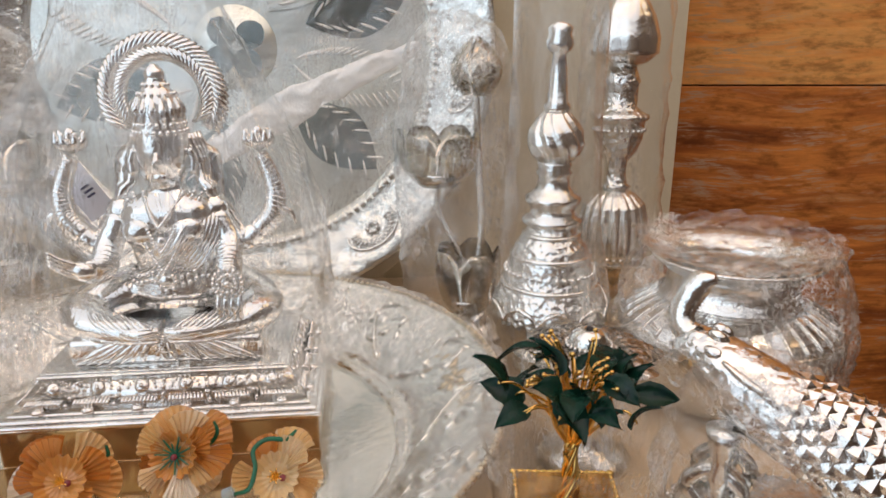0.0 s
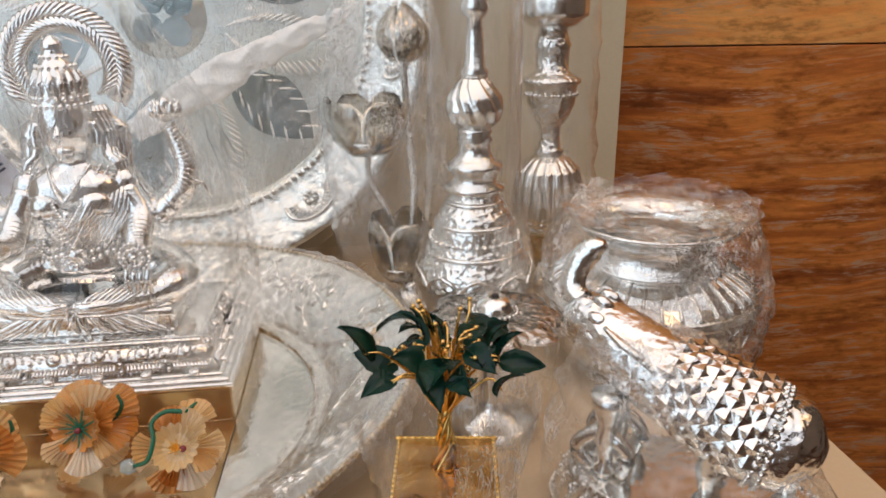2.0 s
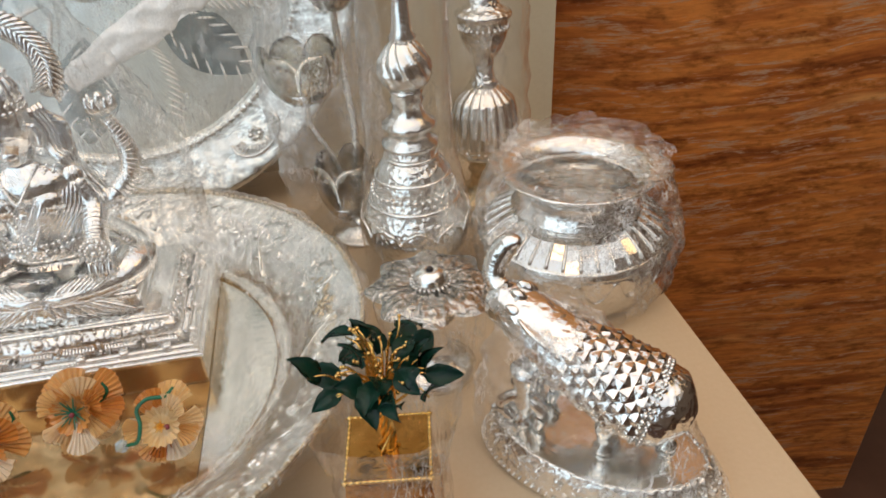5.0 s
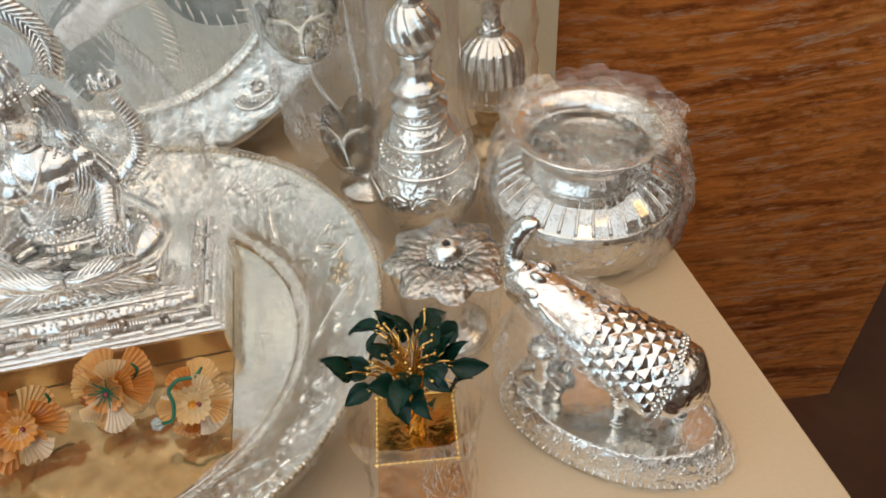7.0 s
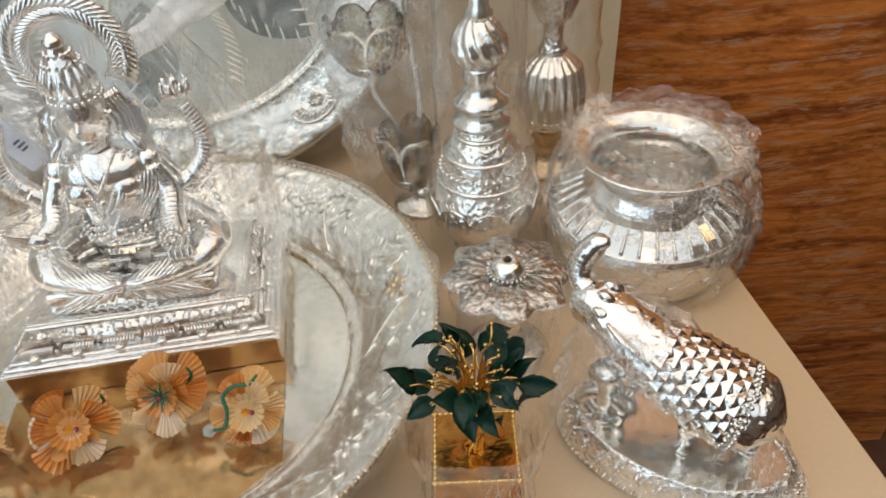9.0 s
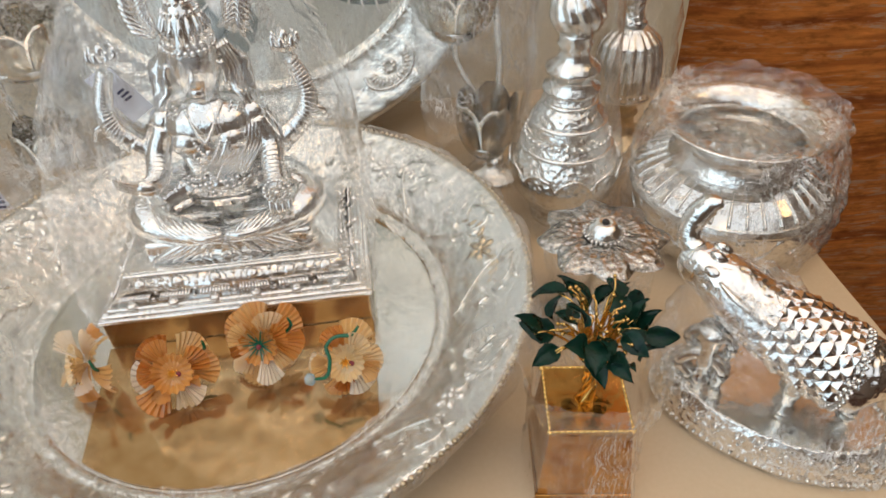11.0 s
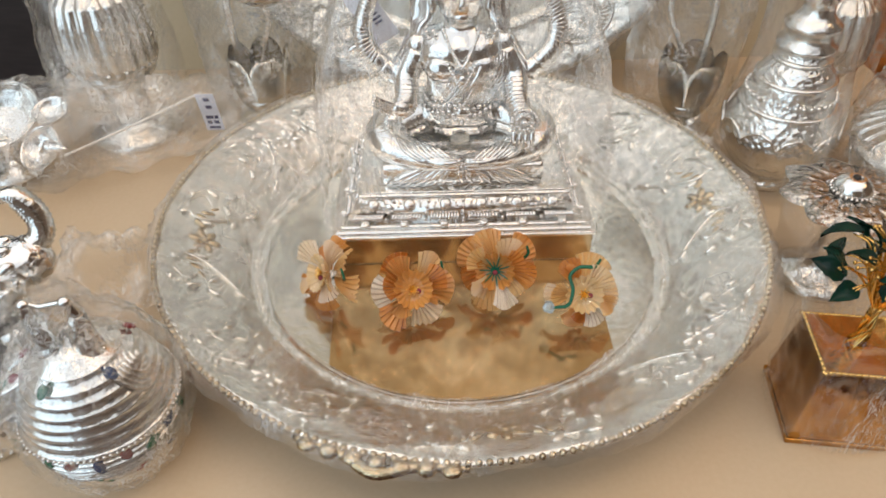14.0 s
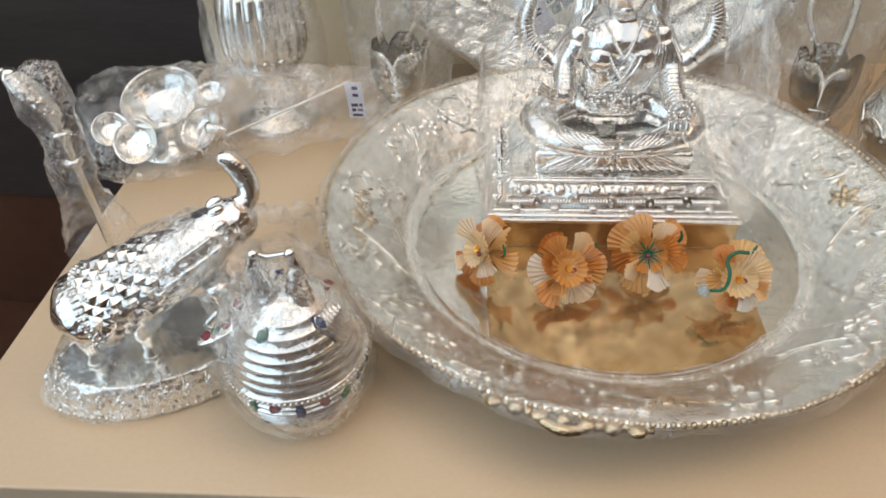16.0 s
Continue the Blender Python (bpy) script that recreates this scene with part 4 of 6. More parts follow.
def wire_tree():
    t = thing("miniature_tree", "miniature gold wire tree with dark green leaves", "ornament")
    t.matrix_world = pose(0.0555, 0.2645, 0, 0, 0, -2)
    bm = bmesh.new()
    h = 0.0275
    box(bm, (-h, -h, 0.004), (h, h, 0.058), bevel=0.0008)
    for v in bm.verts:
        k = 1 - 0.18 * (v.co.z - 0.004) / 0.054
        v.co.x, v.co.y = v.co.x * k, v.co.y * k
    pot = part("pot", bm, GOLD, t, "mirror-polished gold cube pot", False)
    bm = bmesh.new()
    box(bm, (-h - 0.001, -h - 0.001, 0.0), (h + 0.001, h + 0.001, 0.004), bevel=0.0008)
    part("foot", bm, GOLD, pot, "", False)
    h *= 0.82
    bm = bmesh.new()
    for s in (-1, 1):
        for k in range(14):
            f = -h + 2 * h * k / 13
            blob(bm, (f, s * h, 0.0585), (0.0024, 0.0013, 0.0013), u=8, v=5)
            blob(bm, (s * h, f, 0.0585), (0.0013, 0.0024, 0.0013), u=8, v=5)
    part("chain_edge", bm, GOLD_WIRE, pot, "gold rope moulding")
    bm = bmesh.new()
    box(bm, (-h + 0.001, -h + 0.001, 0.058), (h - 0.001, h - 0.001, 0.0592))
    part("soil", bm, GOLD, pot, "", False)
    bm = bmesh.new()
    sweep(bm, [(0, 0, 0.058), (0.002, 0.001, 0.072), (-0.001, 0, 0.084), (0.001, 0, 0.094)], [0.0045, 0.003, 0.0028, 0.0022], 10, 5)
    for k in range(5):
        sweep(bm, [(0.006 * math.cos(k), 0.006 * math.sin(k), 0.059), (0.003 * math.cos(k + 2), 0.003 * math.sin(k + 2), 0.074), (0.003 * math.cos(k + 4), 0.003 * math.sin(k + 4), 0.09)], [0.001] * 3, 6, 6)
    part("trunk", bm, GOLD_WIRE, t, "twisted gold wire trunk")
    rnd = random.Random(11)
    for k in range(66):
        a = 2 * math.pi * (k * 0.382 + rnd.uniform(-0.03, 0.03))
        bare = k >= 30
        q = rnd.uniform(0.25, 0.85) if bare else rnd.uniform(0.3, 1.08)
        rr, z = 0.0305 * q * rnd.uniform(0.85, 1.1), 0.129 - 0.014 * q + rnd.uniform(-0.012, 0.006)
        if bare:
            z += rnd.uniform(-0.006, 0.016)
        tip = Vector((rr * math.cos(a), rr * math.sin(a), z))
        bm = bmesh.new()
        sweep(bm, [(0, 0, 0.086), (tip.x * 0.25 + rnd.uniform(-0.004, 0.004), tip.y * 0.25 + rnd.uniform(-0.004, 0.004), 0.1), (tip.x * 0.7 + rnd.uniform(-0.003, 0.003), tip.y * 0.7, 0.6 * z + 0.046), tip], [0.001, 0.0008, 0.0006, 0.0005], 6, 4)
        if bare:
            blob(bm, tip, (0.0012, 0.0012, 0.0012), u=7, v=5)
        tw = part("twig", bm, GOLD_WIRE, t)
        if bare:
            continue
        L, W = rnd.uniform(0.014, 0.021), rnd.uniform(0.010, 0.0135)
        bm = bmesh.new()
        grid = []
        for i in range(9):
            f = i / 8
            w = W * 0.5 * (math.sin(math.pi * f ** 0.75) ** 0.8 if 0 < f < 1 else 0.02) * (1 + 0.1 * (i % 2))
            grid.append([bm.verts.new((L * (f - 0.25), w * g, 0.0022 * abs(g) + 0.0025 * math.sin(3 * f) - 0.004 * f * f)) for g in (-1, -0.5, 0, 0.5, 1)])
        for r0, r1 in zip(grid, grid[1:]):
            for j in range(4):
                bm.faces.new((r0[j], r1[j], r1[j + 1], r0[j + 1]))
        bmesh.ops.solidify(bm, geom=bm.faces[:], thickness=0.0007)
        m = Matrix.Translation(tip) @ turn(math.degrees(a) + rnd.uniform(-60, 60)) @ turn(rnd.uniform(-65, 25), "Y") @ turn(rnd.uniform(-55, 55), "X")
        bmesh.ops.transform(bm, matrix=m, verts=bm.verts)
        part("leaf", bm, LEAF, tw, "dark green enamelled leaf")
    return t


wire_tree()

# ---- the flower-shaped incense holder ----


def incense_holder():
    t = thing("incense_holder", "silver flower-shaped incense holder on a pedestal", "incense holder")
    t.location = (0.088, 0.387, 0)
    bm = bmesh.new()
    lathe(bm, [(0.03, 0.0), (0.03, 0.003), (0.024, 0.007), (0.012, 0.012), (0.008, 0.02), (0.01, 0.028), (0.008, 0.036), (0.009, 0.055), (0.016, 0.064), (0.02, 0.066)], 48)
    part("pedestal", bm, SILVER, t)
    for k in range(8):
        bm = bmesh.new()
        grid = []
        for i in range(9):
            f = i / 8
            row = []
            for j in range(13):
                g = 2 * j / 12 - 1
                w = 0.0185 * math.sin(math.pi * (0.16 + 0.64 * f))
                r = 0.009 + 0.037 * f - 0.009 * g * g * f
                z = 0.077 + 0.003 * math.sin(math.pi * f) - 0.003 * f * f - 0.002 * g * g + 0.0018 * math.cos(g * 15) * math.sin(math.pi * (0.15 + 0.85 * f))
                row.append(bm.verts.new((r, w * g, z)))
            grid.append(row)
        for r0, r1 in zip(grid, grid[1:]):
            for j in range(12):
                bm.faces.new((r0[j], r1[j], r1[j + 1], r0[j + 1]))
        bmesh.ops.solidify(bm, geom=bm.faces[:], thickness=0.001)
        bmesh.ops.transform(bm, matrix=turn(45 * k), verts=bm.verts)
        part("petal", bm, SILVER_FILIGREE, t)
    bm = bmesh.new()
    lathe(bm, [(0.012, 0.078), (0.0125, 0.081), (0.0105, 0.0855), (0.0065, 0.0885), (0.002, 0.0895), (0.0018, 0.086)], 40)
    dome = part("dome", bm, SILVER, t, "polished silver dome with a hole")
    # flat dark disc on the dome, coloured as the hole's inner shade
    bm = bmesh.new()
    lathe(bm, [(0.0021, 0.0885), (0.0021, 0.09), (0.0001, 0.09)], 16)
    part("hole", bm, DARK, dome, "dark disc as the shade in the incense hole")
    bm = bmesh.new()
    beads(bm, circle(26, 0.0135, 0.0795), 0.0012, 6, 5)
    part("beading", bm, SILVER, t)


incense_holder()

# ---- the birds on oval bases ----


def bird(way=1):
    t = thing("silver_bird", "silver bird with a scaled body on an oval mirrored base", "ornament", "silver birds")
    ell = lambda s, z: [(0.0765 * s * math.cos(a), 0.041 * (s * 0.6 + 0.4 if s > 0.5 else s) * math.sin(a) * (1 - 0.2 * max(0, math.cos(a)) ** 3), z) for a in (2 * math.pi * k / 96 for k in range(96))]
    bm = bmesh.new()
    rings = [[bm.verts.new(p) for p in ell(s, z)] for s, z in ((0.97, 0.0), (1.0, 0.001), (1.0, 0.004), (0.97, 0.006), (0.95, 0.0135), (0.91, 0.0215), (0.86, 0.0262), (0.82, 0.0275), (0.79, 0.0272))]
    for a, b in zip(rings, rings[1:]):
        for k in range(96):
            bm.faces.new((a[k], a[(k + 1) % 96], b[(k + 1) % 96], b[k]))
    bm.faces.new(rings[0])
    base = part("base", bm, SILVER_CHASED, t, "embossed oval silver base")
    bm = bmesh.new()
    bm.faces.new([bm.verts.new(p) for p in ell(0.8, 0.0271)])
    r = bmesh.ops.extrude_face_region(bm, geom=bm.faces[:])
    bmesh.ops.translate(bm, vec=(0, 0, -0.003), verts=[v for v in r["geom"] if isinstance(v, bmesh.types.BMVert)])
    part("mirror", bm, SILVER_BRUSHED, base, "mirror-bright base top", False)
    bm = bmesh.new()
    beads(bm, ell(1.005, 0.004)[::1], 0.0013, 6, 5)
    for i, (p, q) in enumerate(zip(ell(0.965, 0.0085)[::3], ell(0.88, 0.0245)[::3])):
        p, q = Vector(p), Vector(q)
        mid = p.lerp(q, 0.5) * 1.0 + Vector((0, 0, 0.0012))
        blob(bm, mid, (0.0026, 0.0026, 0.0032), u=8, v=6)
        for k in range(6):
            a = 2 * math.pi * k / 6
            blob(bm, mid + Vector((0, 0, 0)) + (q - p) * (0.3 * math.sin(a)) + (q - p).cross(Vector((0, 0, 1))).normalized() * (0.0034 * math.cos(a)), (0.0013, 0.0013, 0.0013), u=6, v=4)
    beads(bm, ell(0.82, 0.0278)[::1], 0.0009, 6, 4)
    part("beading", bm, SILVER, base)
    # body: a swollen run with diamond scales
    bm = bmesh.new()
    blob(bm, (-0.0625, 0.0065 * way, 0.1015), (0.0155, 0.0145, 0.0145), u=24, v=14)
    for k in range(10):
        a = 2 * math.pi * k / 10
        blob(bm, (-0.055, 0.006 * way + 0.0155 * math.cos(a), 0.0995 + 0.0155 * math.sin(a)), (0.006, 0.0035, 0.0035), turn(25, "Y"), 10, 6)
    axis = [(-0.07, 0.008 * way, 0.108), (-0.052, 0.004 * way, 0.099), (-0.026, 0.0, 0.086), (-0.002, 0.0, 0.077), (0.021, 0.0, 0.068), (0.037, 0.0, 0.0645), (0.0485, 0.0, 0.0605)]
    rad = [0.0105, 0.0175, 0.0222, 0.0258, 0.0275, 0.0248, 0.0095]
    sweep(bm, axis, rad, 32, 10, 0.9)
    body = part("body", bm, SILVER_FIGURED, t, "silver body")
    bm = bmesh.new()
    line = curve_through(axis[2:6], 9)
    rr = np.interp(np.linspace(2, 5, len(line)), range(7), rad)
    for i in range(2, len(line) - 9, 2):
        d = (line[i + 1] - line[i - 1]).normalized()
        s = d.cross(Vector((0, 0, 1))).normalized()
        w = s.cross(d)
        for k in range(12):
            a = radians(-38 + 256 * (k + 0.5 * ((i // 2) % 2)) / 12)
            nrm = math.cos(a) * s + 0.9 * math.sin(a) * w
            c = line[i] + float(rr[i]) * nrm
            side = d.cross(nrm).normalized()
            h = 0.0054 * (1 + 0.12 * math.sin(3.1 * k + 1.7 * i))
            vs = [bm.verts.new(c + q - nrm * 0.0006) for q in (d * h * 1.15, side * h * 1.05, -d * h * 1.15, -side * h * 1.05)]
            apex = bm.verts.new(c + nrm.normalized() * (0.0019 + 0.0006 * math.sin(2.3 * k + i)))
            for a0, b0 in zip(vs, vs[1:] + vs[:1]):
                bm.faces.new((a0, b0, apex))
    part("scales", bm, SILVER_FIGURED, body, "raised diamond scales", False)
    bm = bmesh.new()
    for i in (len(line) - 8, len(line) - 6):
        d = (line[i] - line[i - 1]).normalized()
        s = d.cross(Vector((0, 0, 1))).normalized()
        w = s.cross(d)
        beads(bm, [line[i] + (float(rr[i]) + 0.0006) * (math.cos(a) * s + 0.9 * math.sin(a) * w) for a in (2 * math.pi * k / 40 for k in range(40))], 0.0015, 6, 5)
    part("bead_band", bm, SILVER, body, "two rows of small beads")
    for f in (-1, 0, 1):
        bm = bmesh.new()
        for k in range(5):
            sweep(bm, [(-0.05 + 0.004 * k, 0.013 * f + 0.001, 0.108 - 0.002 * k), (-0.04 + 0.004 * k, 0.017 * f, 0.104 - 0.002 * k), (-0.028 + 0.003 * k, 0.02 * f, 0.1 - 0.003 * k)], [0.0012, 0.002, 0.001], 6, 4)
        part("feather", bm, SILVER, body)
    for sgn in (-1, 1):
        bm = bmesh.new()
        for j in range(3):
            for k in range(4):
                x, z = -0.05 + 0.009 * k, 0.101 - 0.004 * k - 0.006 * j
                rr0 = 0.0125 + 0.0028 * k
                a = radians(18 + 32 * j)
                moved(ball(bm, 10, 6), Matrix.Translation((x, sgn * rr0 * math.cos(a) + 0.003, z - 0.006 + rr0 * math.sin(a) * 0.8)) @ turn(25, "Y") @ Matrix.Diagonal((0.0068, 0.0026, 0.0026, 1)))
        part("wing", bm, SILVER_FIGURED, body, "wing of overlapping small feathers")
    bm = bmesh.new()
    neck = [(-0.066, 0.008 * way, 0.107), (-0.074, 0.011 * way, 0.112), (-0.0765, 0.0145 * way, 0.119), (-0.074, 0.018 * way, 0.128), (-0.069, 0.0205 * way, 0.135), (-0.063, 0.0205 * way, 0.138)]
    sweep(bm, neck, [0.0078, 0.0066, 0.0068, 0.0072, 0.0066, 0.0028], 18, 8, 1.0, lambda i: 1 + 0.07 * math.cos(i * math.pi))
    part("neck", bm, SILVER, t, "curved ribbed silver neck and head")
    for x, y in ((-0.045, 0.012), (-0.045, -0.012), (0.005, 0.012), (0.005, -0.012), (0.038, 0.006)):
        bm = bmesh.new()
        lathe(bm, [(0.006, 0.0), (0.006, 0.003), (0.0035, 0.006), (0.005, 0.014), (0.0065, 0.02), (0.0045, 0.028), (0.008, 0.04), (0.009, 0.046)], 20, None, Matrix.Translation((x, y, 0.0272)))
        part("leg", bm, SILVER, t)
    for s in (-1, 1):
        bm = bmesh.new()
        sweep(bm, [(-0.052, 0.012 * s, 0.0275), (-0.06, 0.012 * s, 0.038), (-0.048, 0.012 * s, 0.05), (-0.034, 0.012 * s, 0.042), (-0.036, 0.012 * s, 0.0275)], [0.004, 0.0042, 0.0042, 0.004, 0.004], 12, 6)
        part("arch", bm, SILVER, t)
    return t


b1 = bird()
b1.matrix_world = pose(0.182, 0.287, 0, 0, 0, -32)
b2 = bird(-1)
b2.matrix_world = pose(-0.463, 0.219, 0, 0, 0, 208)

# ---- the water pot ----


def pot():
    t = thing("water_pot", "round silver water pot with a fluted shoulder", "pot")
    t.location = (0.212, 0.484, 0)
    bm = bmesh.new()
    prof = refine([(0.03, 0.0), (0.06, 0.001), (0.067, 0.007), (0.072, 0.022), (0.0755, 0.038), (0.0765, 0.049)], 0.004)
    lathe(bm, prof, 120)
    part("belly", bm, SILVER_CHASED, t, "chased silver belly")
    bm = bmesh.new()
    lathe(bm, [(0.0765, 0.049), (0.0795, 0.0505), (0.0795, 0.0525), (0.0775, 0.054), (0.0775, 0.0552), (0.0755, 0.0562)], 120, None, cap=False)
    part("band", bm, SILVER, t)
    bm = bmesh.new()
    lathe(bm, refine([(0.0755, 0.0562), (0.069, 0.0625), (0.058, 0.0695), (0.0505, 0.0732)], 0.004), 36, None, cap=False)
    part("shoulder", bm, SILVER_MIRROR, t, "faceted silver shoulder", False)
    for k in range(36):
        a = 2 * math.pi * k / 36
        bm = bmesh.new()
        sweep(bm, [(q * math.cos(a), q * math.sin(a), z + 0.0004) for q, z in ((0.0752, 0.0564), (0.069, 0.0625), (0.058, 0.0695), (0.0512, 0.0732))], [0.0016, 0.0014, 0.001, 0.0007], 6, 3)
        part("rib", bm, SILVER, t)
    bm = bmesh.new()
    lathe(bm, [(0.0505, 0.0732), (0.0518, 0.0745), (0.0518, 0.0762), (0.0495, 0.0775), (0.0495, 0.0788), (0.0475, 0.08), (0.0462, 0.09), (0.048, 0.097), (0.0545, 0.1015), (0.0605, 0.104), (0.0615, 0.1052), (0.0613, 0.107), (0.0595, 0.1073), (0.0545, 0.105), (0.0465, 0.0985), (0.0435, 0.092), (0.046, 0.078), (0.06, 0.058), (0.066, 0.043), (0.05, 0.012), (0.002, 0.006)], 120, cap=False)
    part("neck", bm, SILVER, t, "flared silver neck and lip")
    for k in range(16):
        a = 2 * math.pi * k / 16
        bm, pts = bmesh.new(), []
        for j in range(9):
            f = j / 8
            b = a + (f - 0.5) * 0.37
            r = 0.0765 - 0.0035 * (1 - abs(2 * f - 1) ** 2)
            pts.append((r * math.cos(b), r * math.sin(b), 0.046 - 0.02 * (1 - (2 * f - 1) ** 2)))
        sweep(bm, pts, [0.0011] * 9, 6, 2)
        part("swag", bm, SILVER, t)
    bm = bmesh.new()
    beads(bm, circle(80, 0.049, 0.0965), 0.0011, 6, 5)
    part("beading", bm, SILVER, t)


pot()

# ---- the tall stands ----


def sprinkler():
    t = thing("rose_water_sprinkler", "tall silver rose-water sprinkler with a lotus base", "sprinkler")
    t.location = (0.083, 0.517, 0)
    bm = bmesh.new()
    lathe(bm, refine([(0.026, 0.0), (0.028, 0.004), (0.024, 0.01), (0.034, 0.02), (0.043, 0.034), (0.046, 0.047), (0.044, 0.06), (0.038, 0.072), (0.033, 0.082), (0.031, 0.094), (0.027, 0.104), (0.02, 0.113), (0.0175, 0.12)], 0.003), 96)
    part("base", bm, SILVER_CHASED, t, "chased bulbous silver base")
    bm = bmesh.new()
    for k in range(10):
        a0 = 2 * math.pi * k / 10
        pts = [(0.0462 * math.cos(a0 + f * 0.314), 0.0462 * math.sin(a0 + f * 0.314), 0.052 + 0.011 * math.sqrt(abs(f))) for f in (-1, -0.66, -0.33, 0, 0.33, 0.66, 1)]
        sweep(bm, pts, [0.0013] * 7, 6, 3)
    for z, r in ((0.074, 0.0385), (0.096, 0.0315), (0.112, 0.0225)):
        lathe(bm, [(r - 0.002, z - 0.002), (r, z - 0.001), (r, z + 0.001), (r - 0.002, z + 0.002)], 64)
    beads(bm, circle(36, 0.0345, 0.084), 0.002, 7, 5)
    part("petal_lines", bm, SILVER, t, "raised lotus petal outlines")
    bm = bmesh.new()
    lathe(bm, [(0.0175, 0.118), (0.0225, 0.121), (0.0225, 0.124), (0.017, 0.127), (0.0165, 0.133), (0.021, 0.137), (0.021, 0.1405), (0.016, 0.144), (0.012, 0.149), (0.0115, 0.156), (0.0135, 0.159), (0.0115, 0.162), (0.013, 0.165), (0.0115, 0.168)], 64)
    part("collar", bm, SILVER, t)
    bm = bmesh.new()
    lathe(bm, refine([(0.0115, 0.167), (0.017, 0.172), (0.0205, 0.181), (0.019, 0.19), (0.014, 0.198), (0.009, 0.204)], 0.002), 72, lambda a, i: 1 + 0.06 * math.cos(12 * a + i * 0.5))
    part("knob", bm, SILVER, t, "lobed silver knob")
    bm = bmesh.new()
    lathe(bm, [(0.009, 0.204), (0.0105, 0.207), (0.0075, 0.211), (0.006, 0.232), (0.0045, 0.244), (0.0085, 0.247), (0.01, 0.252), (0.008, 0.257), (0.009, 0.262), (0.004, 0.266), (0.001, 0.267)], 40)
    part("finial", bm, SILVER, t)


sprinkler()
bm = bmesh.new()
lathe(bm, refine([(0.047, 0.002), (0.049, 0.05), (0.043, 0.085), (0.036, 0.12), (0.034, 0.2), (0.0335, 0.285)], 0.006), 80, lambda a, i: 1 + 0.02 * math.sin(5 * a + 0.2 * i) + 0.012 * math.sin(11 * a), cap=False)
wrap_of("plastic_sleeve", bm, FILM_CLEAR, "clear plastic sleeve round the tall sprinkler").location = (0.083, 0.517, 0)


def lamp_pillar(m, s=1.0):
    t = thing("lamp_pillar", "silver baluster lamp pillar with a fluted bell", "lamp stand", "lamp pillars")
    k = Matrix.Diagonal((s, s, s, 1))
    bm = bmesh.new()
    lathe(bm, [(0.034, 0.0), (0.035, 0.003), (0.031, 0.007), (0.02, 0.011), (0.016, 0.016), (0.014, 0.03), (0.017, 0.034), (0.014, 0.038), (0.02, 0.046), (0.022, 0.05)], 64, None, k)
    # the full-size pillar's warm sheen is put into the foot's colour
    part("foot", bm, GILT_AND_GLINT if s == 1.0 else SILVER, t, "turned foot with a warm sheen")
    bm = bmesh.new()
    prof = refine([(0.022, 0.05), (0.028, 0.053), (0.027, 0.058), (0.032, 0.064), (0.0325, 0.078), (0.031, 0.096), (0.028, 0.108), (0.019, 0.117), (0.012, 0.122)], 0.002)
    n = len(prof)
    lathe(bm, prof, 180, lambda a, i: 1 + (0.07 * (abs(math.cos(9 * a)) - 0.6) if 5 < i < n - 3 else 0), k)
    part("bell", bm, SILVER, t, "fluted silver bell")
    bm = bmesh.new()
    lathe(bm, [(0.012, 0.122), (0.014, 0.124), (0.011, 0.127), (0.009, 0.134), (0.0095, 0.147), (0.013, 0.151), (0.017, 0.157), (0.0215, 0.168), (0.0225, 0.183), (0.026, 0.186), (0.026, 0.189), (0.02, 0.192), (0.0145, 0.196), (0.0145, 0.214), (0.0165, 0.218), (0.0145, 0.222), (0.012, 0.23)], 64, None, k)
    part("cup", bm, SILVER_CHASED, t, "chased silver cup")
    bm = bmesh.new()
    prof = refine([(0.012, 0.23), (0.02, 0.234), (0.0285, 0.242), (0.029, 0.255), (0.024, 0.272), (0.016, 0.288), (0.0125, 0.3), (0.016, 0.306), (0.02, 0.32), (0.015, 0.334), (0.006, 0.345), (0.002, 0.36)], 0.003)
    lathe(bm, prof, 90, lambda a, i: 1 + 0.05 * abs(math.cos(4 * a)) if i < 22 else 1, k)
    part("pear", bm, SILVER, t, "pear-shaped silver bulb with leaves")
    bm = bmesh.new()
    beads(bm, [k @ Vector(p) for p in circle(30, 0.029, 0.0605)], 0.0026 * s, 7, 5)
    beads(bm, [k @ Vector(p) for p in circle(26, 0.0225, 0.176)], 0.002 * s, 7, 5)
    part("beading", bm, SILVER, t)
    t.matrix_world = m
    return t


lamp_pillar(pose(0.158, 0.634, 0))
lamp_pillar(pose(-0.503, 0.552, 0), 1.25)


